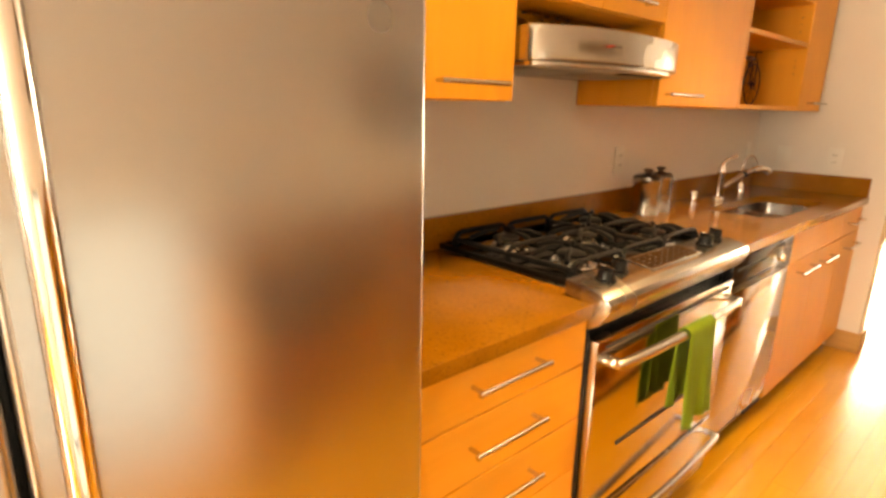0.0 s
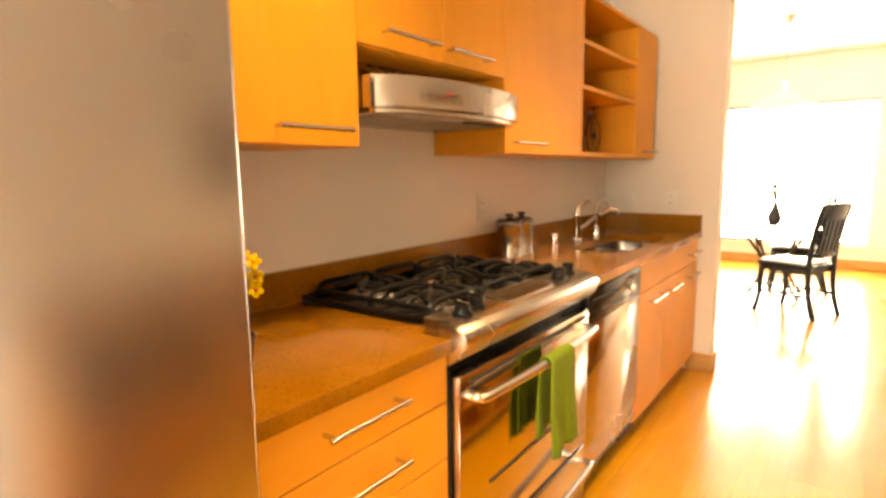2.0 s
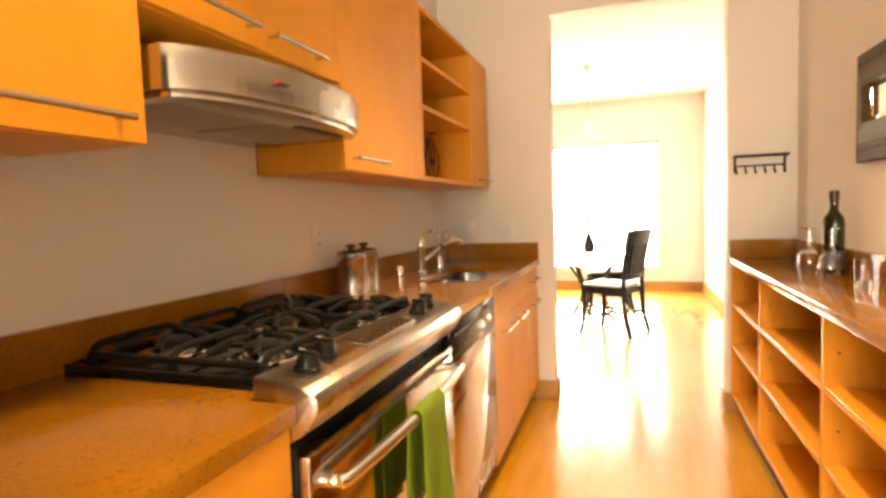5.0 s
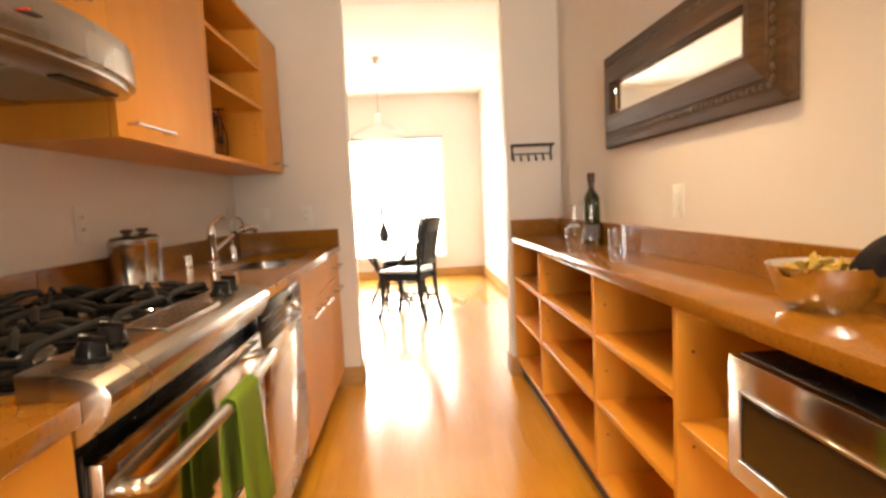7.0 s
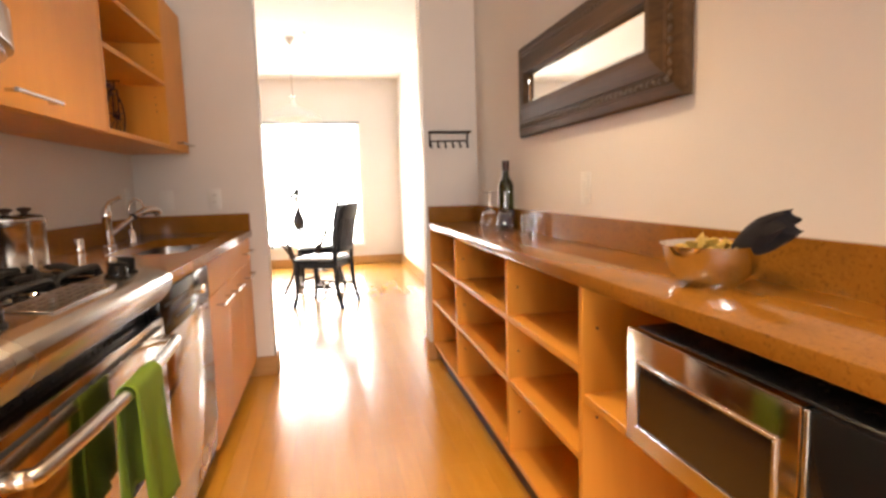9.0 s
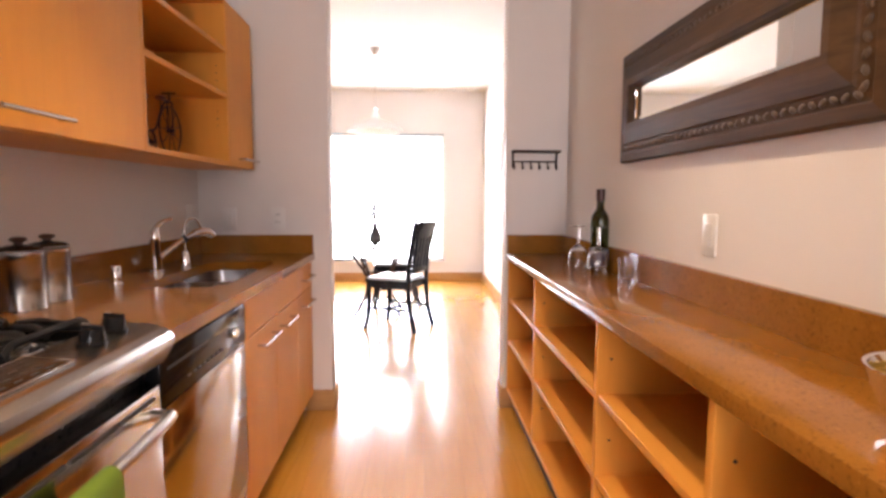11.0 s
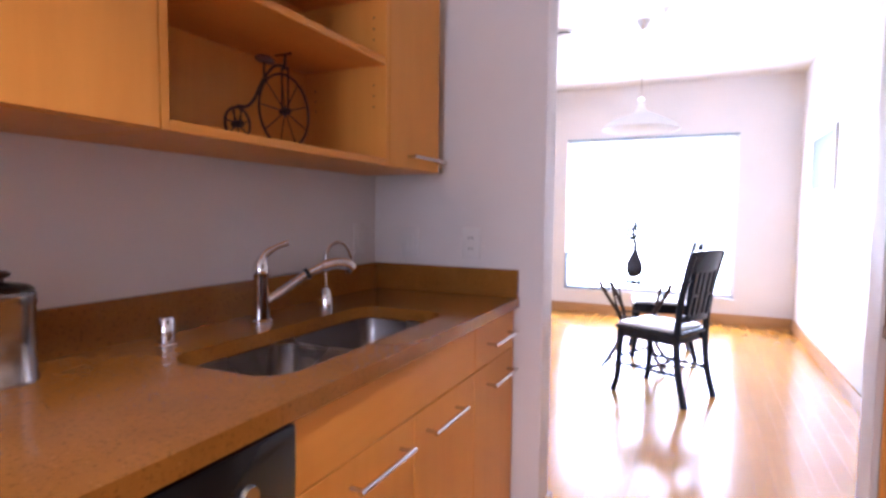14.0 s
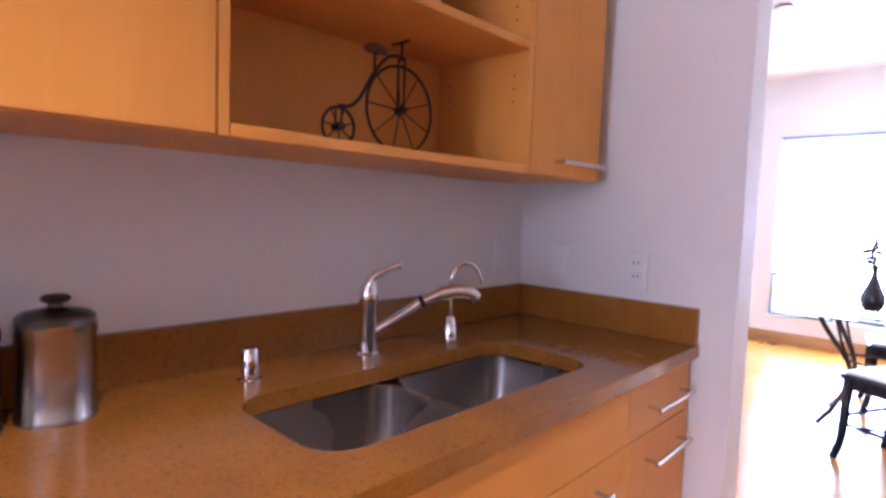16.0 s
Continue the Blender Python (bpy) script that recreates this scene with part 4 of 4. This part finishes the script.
for k, (dx, dy, dz, s) in enumerate(((0.022, 0.0, 0.25, 1.0), (0.034, -0.006, 0.215, 1.1), (0.055, 0.0, 0.205, 1.15), (0.062, 0.004, 0.175, 1.1), (0.052, -0.008, 0.15, 1.0), (0.03, 0.004, 0.185, 0.8), (0.015, 0.0, 0.23, 0.7))):
    centre = Vector((ox + dx, oy + dy, COUNTER + dz))
    bm = bmesh.new()
    aim = pose(*centre, rng.uniform(60, 110), rng.uniform(-25, 25), rng.uniform(-50, 20))
    for j in range(5):
        m = aim @ pose(0, 0, 0, 0, 0, 72 * j) @ pose(0.008 * s, 0, 0.002, 0, -22) @ Matrix.Diagonal((1.0, 0.72, 0.16, 1))
        bmesh.ops.create_uvsphere(bm, u_segments=10, v_segments=6, radius=0.009 * s, matrix=m)
    f = part("flower", bm, PETAL, orchid, "bright yellow petals")
    bm = bmesh.new()
    bmesh.ops.create_uvsphere(bm, u_segments=8, v_segments=6, radius=0.0045 * s, matrix=aim @ pose(0, 0, 0.003))
    part("heart", bm, PETAL_RED, f, "orange flower heart")

# ---- side counter: bottle, glasses, bowl ----
bottle = thing("wine_bottle", (3.75, 0.182, COUNTER), "dark green wine bottle standing among glasses", "bottle")
part("glass", lathe([(0, 0.0067), (0.0354, 0), (0.0385, 0.0056), (0.0385, 0.2109), (0.0354, 0.2276), (0.0166, 0.2575), (0.0151, 0.2775), (0.0151, 0.3241), (0.0172, 0.3263), (0.0172, 0.3363), (0.0125, 0.3374), (0, 0.3374)], (3.75, 0.182, COUNTER), 32), BOTTLE, bottle)
part("foil", lathe([(0.0172, 0.2908), (0.0179, 0.3241), (0.0179, 0.3386), (0, 0.3397)], (3.75, 0.182, COUNTER), 24), FOIL, bottle, "dark red foil cap")
part("label", lathe([(0.0391, 0.0222), (0.0391, 0.0944)], (3.75, 0.182, COUNTER), 32), LABEL, bottle, "dark paper label")


def wine_glass(x, y):
    """A stem glass standing upside down on its rim."""
    g = thing("wine_glass", (x, y, COUNTER), "clear stem wine glass standing upside down", "glass", "wine glasses on the counter")
    outer = [(0.034, 0.0), (0.040, 0.03), (0.041, 0.055), (0.034, 0.085), (0.016, 0.105), (0.005, 0.115), (0.0042, 0.17), (0.008, 0.182), (0.034, 0.187), (0.034, 0.189), (0, 0.190)]
    inner = [(0, 0.103), (0.014, 0.101), (0.0325, 0.083), (0.0395, 0.055), (0.0385, 0.03), (0.0328, 0.0), (0.034, 0.0)]
    part("bowl", lathe(inner + outer, (x, y, COUNTER), 32), GLASS, g)


wine_glass(3.755, 0.268)
wine_glass(3.645, 0.222)
tumbler = thing("tumbler", (3.46, 0.178, COUNTER), "small clear glass tumbler", "glass")
part("glass", lathe([(0, 0.0), (0.026, 0.0), (0.029, 0.085), (0.027, 0.085), (0.0245, 0.01), (0, 0.01)], (3.46, 0.178, COUNTER), 28), GLASS, tumbler)

bowl = thing("metal_bowl", (2.13, 0.27, COUNTER), "polished stainless steel bowl of snacks on the counter", "bowl")
part("bowl", lathe([(0, 0.004), (0.05, 0.0), (0.054, 0.004), (0.08, 0.03), (0.092, 0.062), (0.098, 0.086), (0.101, 0.088), (0.096, 0.087), (0.089, 0.063), (0.074, 0.033), (0.05, 0.010), (0, 0.009)], (2.13, 0.27, COUNTER), 40), CHROME, bowl)
snack = thing("snacks", (2.14, 0.27, COUNTER + 0.01), "pile of pale yellow crisp snacks in the bowl", "food", kind="stuff")
bm = bmesh.new()
rng = random.Random(11)
for k in range(70):
    a, r = rng.uniform(0, 6.28), 0.08 * math.sqrt(rng.random())
    zz = COUNTER + 0.045 + 0.035 * (1 - r / 0.1) + rng.uniform(0, 0.02)
    m = pose(2.14 + r * math.cos(a), 0.27 + r * math.sin(a), zz, rng.uniform(0, 180), rng.uniform(0, 60), rng.uniform(0, 360))
    s = rng.uniform(0.011, 0.018)
    pts = [(u, v * 0.55, 0.35 * (u * u - v * v) / s) for u, v in ((s * math.cos(t), s * math.sin(t)) for t in (6.283 * j / 9 for j in range(9)))]
    vs = [bm.verts.new(m @ Vector(p)) for p in pts]
    lo = [bm.verts.new(m @ (Vector(p) + Vector((0, 0, 0.002)))) for p in pts]
    bm.faces.new(vs)
    bm.faces.new(lo[::-1])
    for j in range(9):
        bm.faces.new((vs[j], vs[(j + 1) % 9], lo[(j + 1) % 9], lo[j]))
part("chips", bm, CHIP, snack)
napkin = thing("cloth_napkin", (2.035, 0.25, COUNTER + 0.08), "dark folded cloth napkin standing in the bowl", "napkin")
bm = bmesh.new()
rings = []
for i in range(12):
    u = i / 11
    c = Vector((2.09 - 0.105 * u, 0.25 - 0.03 * u, COUNTER + 0.075 + 0.062 * u))
    wide = 0.012 + 0.022 * math.sin(u * 2.5)
    rings.append([bm.verts.new(c + Vector((0.45 * wide * math.sin(b) + 0.012 * u * math.sin(6 * b), wide * 0.75 * math.cos(b) * (1 + 0.18 * u * math.sin(5 * b + i)), 0.9 * wide * math.sin(b) * (1 + 0.15 * u * math.cos(7 * b))))) for b in (6.283 * j / 24 for j in range(24))])
for a, b in zip(rings, rings[1:]):
    for j in range(24):
        bm.faces.new((a[j], a[(j + 1) % 24], b[(j + 1) % 24], b[j]))
bm.faces.new(rings[0])
bm.faces.new(rings[-1])
part("cloth", bm, NAPKIN, napkin)

# ---- coat rack ----
rack = thing("coat_rack", (EAST, 0.30, 1.38), "dark metal wall rack with six hooks", "coat rack")
part("top_rail", box(EAST - 0.075, EAST - 0.001, 0.172, 0.432, 1.425, 1.436, 0.003), RUST, rack)
part("lower_rail", box(EAST - 0.012, EAST - 0.002, 0.179, 0.424, 1.375, 1.383, 0.002), RUST, rack)
for yy in (0.182, 0.421):
    part("bracket", tube(smooth_path([(EAST - 0.006, yy, 1.345), (EAST - 0.006, yy, 1.40), (EAST - 0.02, yy, 1.425), (EAST - 0.06, yy, 1.426)]), 0.006, 8), RUST, rack)
for k in range(6):
    yy = 0.186 + 0.046 * k
    part("hook", tube(smooth_path([(EAST - 0.01, yy, 1.378), (EAST - 0.016, yy, 1.35), (EAST - 0.03, yy, 1.338), (EAST - 0.038, yy, 1.352)]), 0.0045, 8), RUST, rack)

# ---- recessed ceiling lights of the kitchen ----
for lx, ly, watts in DOWNLIGHTS:
    dl = thing("ceiling_downlight", (lx, ly, TOP), "round white recessed ceiling light", "ceiling light", "kitchen downlights")
    part("ring", lathe([(0.055, -0.001), (0.075, -0.004), (0.075, 0.0), (0.055, 0.0)], (lx, ly, TOP - 0.001), 28), TRIM, dl)
    part("lens", lathe([(0, -0.003), (0.054, -0.003), (0.054, -0.0015)], (lx, ly, TOP - 0.0005), 24), LAMP_FACE, dl, "lit warm lens")

# ---- dining room ----
TX, TY, TZ = 7.12, 1.34, 0.705
table = thing("round_table", (TX, TY, 0), "round glass dining table on a dark wrought iron base", "table")
part("tabletop", lathe([(0, 0), (0.50, 0), (0.505, 0.005), (0.50, 0.011), (0, 0.011)], (TX, TY, TZ - 0.011), 56), TABLE_GLASS, table, "clear round glass top")
for k in range(4):
    a = radians(45 + 90 * k)
    c, s = math.cos(a), math.sin(a)
    bm = tube(smooth_path([(TX + r * c, TY + r * s, z) for r, z in ((0.36, TZ - 0.014), (0.33, 0.63), (0.25, 0.52), (0.16, 0.40), (0.14, 0.28), (0.22, 0.12), (0.32, 0.012))]), 0.014, 10)
    tube(smooth_path([(TX + r * c, TY + r * s, z) for r, z in ((0.27, TZ - 0.016), (0.24, 0.62), (0.20, 0.50), (0.15, 0.40))]), 0.008, 8, bm=bm)
    part("leg", bm, RUST, table, "curved wrought iron leg")
for r, z in ((0.30, TZ - 0.02), (0.15, 0.40)):
    part("ring", tube([(TX + r * math.cos(a), TY + r * math.sin(a), z) for a in (6.28318 * k / 40 for k in range(40))], 0.008, 8, True), RUST, table, "wrought iron ring")


def dining_chair():
    """Local: seat faces +y, back at -y."""
    c = thing("dining_chair", (0, 0, 0), "black wooden dining chair with a seat pad pale from glare", "chair", "chairs round the table")
    for x in (-0.185, 0.185):
        part("front_leg", tube(smooth_path([(x, 0.19, 0.43), (x * 1.02, 0.195, 0.30), (x * 1.05, 0.20, 0.12), (x * 1.12, 0.225, 0.0)]), [0.024] * 6 + [0.021] * 6 + [0.019] * 7, 10), EBONY, c)
        part("rear_post", tube(smooth_path([(x * 1.02, -0.265, 0.0), (x, -0.215, 0.20), (x, -0.20, 0.44), (x * 1.0, -0.225, 0.70), (x * 1.02, -0.285, 0.955)]), [0.022] * 12 + [0.021] * 13, 10), EBONY, c)
        part("side_stretcher", tube([(x * 1.03, 0.198, 0.19), (x, -0.218, 0.19)], 0.010, 8), EBONY, c)
    part("seat", box(-0.21, 0.21, -0.215, 0.225, 0.425, 0.452, 0.010, 3), EBONY, c)
    part("apron", box(-0.19, 0.19, -0.19, 0.20, 0.375, 0.425, 0.004), EBONY, c)
    part("seat_pad", box(-0.19, 0.19, -0.175, 0.21, 0.452, 0.472, 0.009, 3), CUSHION, c, "upholstered seat pad coloured pale for window glare")
    bm = tube([(0.19, -0.005, 0.19), (-0.19, -0.005, 0.19)], 0.009, 8)
    tube([(0.19, 0.2, 0.235), (-0.19, 0.2, 0.235)], 0.010, 8, bm=bm)
    tube([(0.185, 0.195, 0.18), (-0.185, -0.215, 0.18)], 0.006, 8, bm=bm)
    tube([(-0.185, 0.195, 0.18), (0.185, -0.215, 0.18)], 0.006, 8, bm=bm)
    part("cross_stretcher", bm, EBONY, c)

    def slab(z0, z1, y0, y1, x0=-0.2, x1=0.2):
        bm = bmesh.new()
        rows = []
        for i in range(4):
            u = i / 3
            for side in (0, 1):
                rows.append([bm.verts.new((x0 + (x1 - x0) * j / 8, y0 + (y1 - y0) * u - 0.025 * (1 - (j / 4 - 1) ** 2) * (abs(x1 - x0) > 0.2) + 0.018 * side, z0 + (z1 - z0) * u + (0.012 * (1 - (j / 4 - 1) ** 2) if i == 3 and abs(x1 - x0) > 0.2 else 0))) for j in range(9)])
        for i in range(3):
            for side in (0, 1):
                a, b = rows[2 * i + side], rows[2 * i + 2 + side]
                for j in range(8):
                    bm.faces.new((a[j], a[j + 1], b[j + 1], b[j]))
            for j in (0, 8):
                bm.faces.new((rows[2 * i][j], rows[2 * i + 1][j], rows[2 * i + 3][j], rows[2 * i + 2][j]))
        for i in (0, 3):
            for j in range(8):
                bm.faces.new((rows[2 * i][j], rows[2 * i][j + 1], rows[2 * i + 1][j + 1], rows[2 * i + 1][j]))
        return bm
    part("top_rail", slab(0.83, 0.965, -0.262, -0.297), EBONY, c, "broad curved top rail")
    part("lower_rail", slab(0.52, 0.56, -0.213, -0.217), EBONY, c)
    for x in (-0.125, -0.062, 0.0, 0.062, 0.125):
        w = 0.015 if x else 0.022
        part("back_slat", slab(0.555, 0.835, -0.238, -0.285, x - w, x + w), EBONY, c)
    for x in (-0.094, 0.094):
        part("back_tie", slab(0.68, 0.70, -0.262, -0.266, x - 0.045, x + 0.045), EBONY, c)
    return c


chair = dining_chair()
chair.matrix_basis = pose(6.49, 1.12, 0, 0, 0, -26)
copy_thing(chair, pose(7.60, 1.20, 0, 0, 0, 8))

vase = thing("flower_vase", (TX, TY + 0.03, TZ), "slim dark vase of dried flowers on the table", "vase")
VX, VY = TX, TY + 0.03
part("body", lathe([(0, 0), (0.04, 0), (0.055, 0.02), (0.066, 0.06), (0.06, 0.10), (0.035, 0.16), (0.018, 0.21), (0.015, 0.245), (0.026, 0.275), (0.022, 0.275), (0.012, 0.245), (0, 0.24)], (VX, VY, TZ), 28), VASE, vase)
rng = random.Random(3)
bm, petals, buds = bmesh.new(), bmesh.new(), bmesh.new()
for k in range(22):
    a, lean = rng.uniform(0, 6.28), rng.uniform(0.01, 0.10)
    tall = rng.uniform(0.29, 0.45) if k < 18 else rng.uniform(0.5, 0.66)
    tip = Vector((VX + lean * math.cos(a), VY + lean * math.sin(a), TZ + tall))
    tube(smooth_path([(VX, VY, TZ + 0.25), (VX + 0.3 * lean * math.cos(a), VY + 0.3 * lean * math.sin(a), TZ + 0.25 + 0.5 * (tall - 0.25)), tip], 3), 0.0022, 5, bm=bm)
    for j in range(13 if k < 18 else 5):
        m = pose(*(tip + Vector([rng.uniform(-0.025, 0.025) for _ in "xyz"])), rng.uniform(0, 180), rng.uniform(0, 180), rng.uniform(0, 180)) @ Matrix.Diagonal((1.3, 0.7, 0.25, 1))
        bmesh.ops.create_icosphere(petals if k < 18 else buds, subdivisions=1, radius=rng.uniform(0.006, 0.012) if k < 18 else 0.007, matrix=m)
part("stems", bm, STEM, vase, "thin dark stems")["kind"] = "stuff"
part("bloom_cluster", petals, BLOOM, vase, "dusky blue-grey blooms")["kind"] = "stuff"
part("buds", buds, BUD, vase, "tiny red buds")

LX, LY = 7.11, 1.36
pend = thing("pendant_lamp", (LX, LY, TOP), "white glass pendant lamp on a thin rod", "lamp")
part("ceiling_cup", lathe([(0.052, 0), (0.05, -0.01), (0.012, -0.075), (0, -0.077)], (LX, LY, TOP - 0.0005), 28), SATIN, pend, "grey metal ceiling cup")
part("rod", tube([(LX, LY, TOP - 0.07), (LX, LY, 2.03)], 0.004, 8), SATIN, pend)
part("ring", lathe([(0, 0.0), (0.024, 0), (0.024, 0.008), (0, 0.008)], (LX, LY, 2.065), 20), SATIN, pend)
part("shade", lathe([(0.0, 2.075), (0.022, 2.07), (0.028, 2.03), (0.05, 2.0), (0.11, 1.975), (0.20, 1.935), (0.265, 1.895), (0.285, 1.868), (0.278, 1.868), (0.20, 1.925), (0.11, 1.962), (0.04, 1.985), (0, 1.99)], (LX, LY, -0.03), 48), SHADE, pend, "wide shallow white glass shade")
bm = bmesh.new()
bmesh.ops.create_uvsphere(bm, u_segments=20, v_segments=12, radius=0.04, matrix=pose(LX, LY, 1.90))
part("bulb", bm, SHADE, pend, "round white bulb")

smoke = thing("smoke_detector", (7.14, 1.97, TOP), "round white ceiling smoke detector", "smoke detector")
part("base", lathe([(0.075, 0), (0.075, -0.012), (0.06, -0.014), (0, -0.014)], (7.14, 1.97, TOP - 0.0005), 32), PLATE, smoke)
part("vent_ring", lathe([(0.055, -0.014), (0.055, -0.026), (0, -0.026)], (7.14, 1.97, TOP - 0.0005), 32), DARK_SLOT, smoke, "dark vent ring")
part("cover", lathe([(0.058, -0.026), (0.052, -0.04), (0.03, -0.048), (0, -0.05)], (7.14, 1.97, TOP - 0.0005), 32), PLATE, smoke)
sprinkler = thing("ceiling_sprinkler", (6.92, 1.195, TOP), "small white ceiling sprinkler head", "sprinkler")
part("plate", lathe([(0.035, 0), (0.03, -0.008), (0.012, -0.01), (0.010, -0.03), (0.016, -0.032), (0, -0.034)], (6.92, 1.195, TOP - 0.0005), 20), PLATE, sprinkler)
pic = thing("wall_picture", (7.9, DINING_S, 1.63), "small framed blue-grey print on the white wall", "picture")
part("print", box(7.65, 8.52, DINING_S + 0.002, DINING_S + 0.014, 1.42, 1.86, 0.001), PICTURE, pic, "blue-grey print")
bm = box(7.62, 7.65, DINING_S, DINING_S + 0.02, 1.39, 1.89, 0.003)
box(8.52, 8.55, DINING_S, DINING_S + 0.02, 1.39, 1.89, 0.003, bm=bm)
box(7.65, 8.52, DINING_S, DINING_S + 0.02, 1.39, 1.42, 0.003, bm=bm)
box(7.65, 8.52, DINING_S, DINING_S + 0.02, 1.86, 1.89, 0.003, bm=bm)
part("frame", bm, TRIM, pic, "white frame")

# ---- floor planks ----
WIDTH, LONG = 0.083, 1.25
meshes = {}


def plank_mesh(length):
    key = round(length, 2)
    if key not in meshes:
        bm = box(0, length - 0.0007, 0, WIDTH - 0.0007, -0.006, 0.0, 0.0003)
        me = bpy.data.meshes.new("plank")
        bm.to_mesh(me)
        bm.free()
        me.materials.append(FLOOR)
        meshes[key] = me
    return meshes[key]


rng = random.Random(5)
rest = bmesh.new()
count = 0
row = 0
y = DINING_S
while y < DINING_N - 0.1:
    x = -2.6 + (0.0 if y < NORTH else EAST + 2.73)
    x -= rng.choice((0.0, 0.25, 0.5, 0.75, 1.0)) if y < NORTH else 0
    while x < DINING_E:
        length = rng.choice((0.75, 1.0, 1.25, 1.5))
        length = min(length, DINING_E + 0.1 - x)
        if length > 0.1:
            if y < NORTH - 0.5 and 0.7 < x + length and x < 8.6 and count < 300:
                ob = new("plank", plank_mesh(length))
                ob.location = (x, y, 0)
                ob.parent = floor
                count += 1
            else:
                box(x, x + length - 0.0012, y, y + WIDTH - 0.0012, -0.006, 0.0, 0, bm=rest)
        x += length
    y += WIDTH
ob = part("plank_field", rest, FLOOR, floor, smooth=False)
ob["kind"] = "stuff"
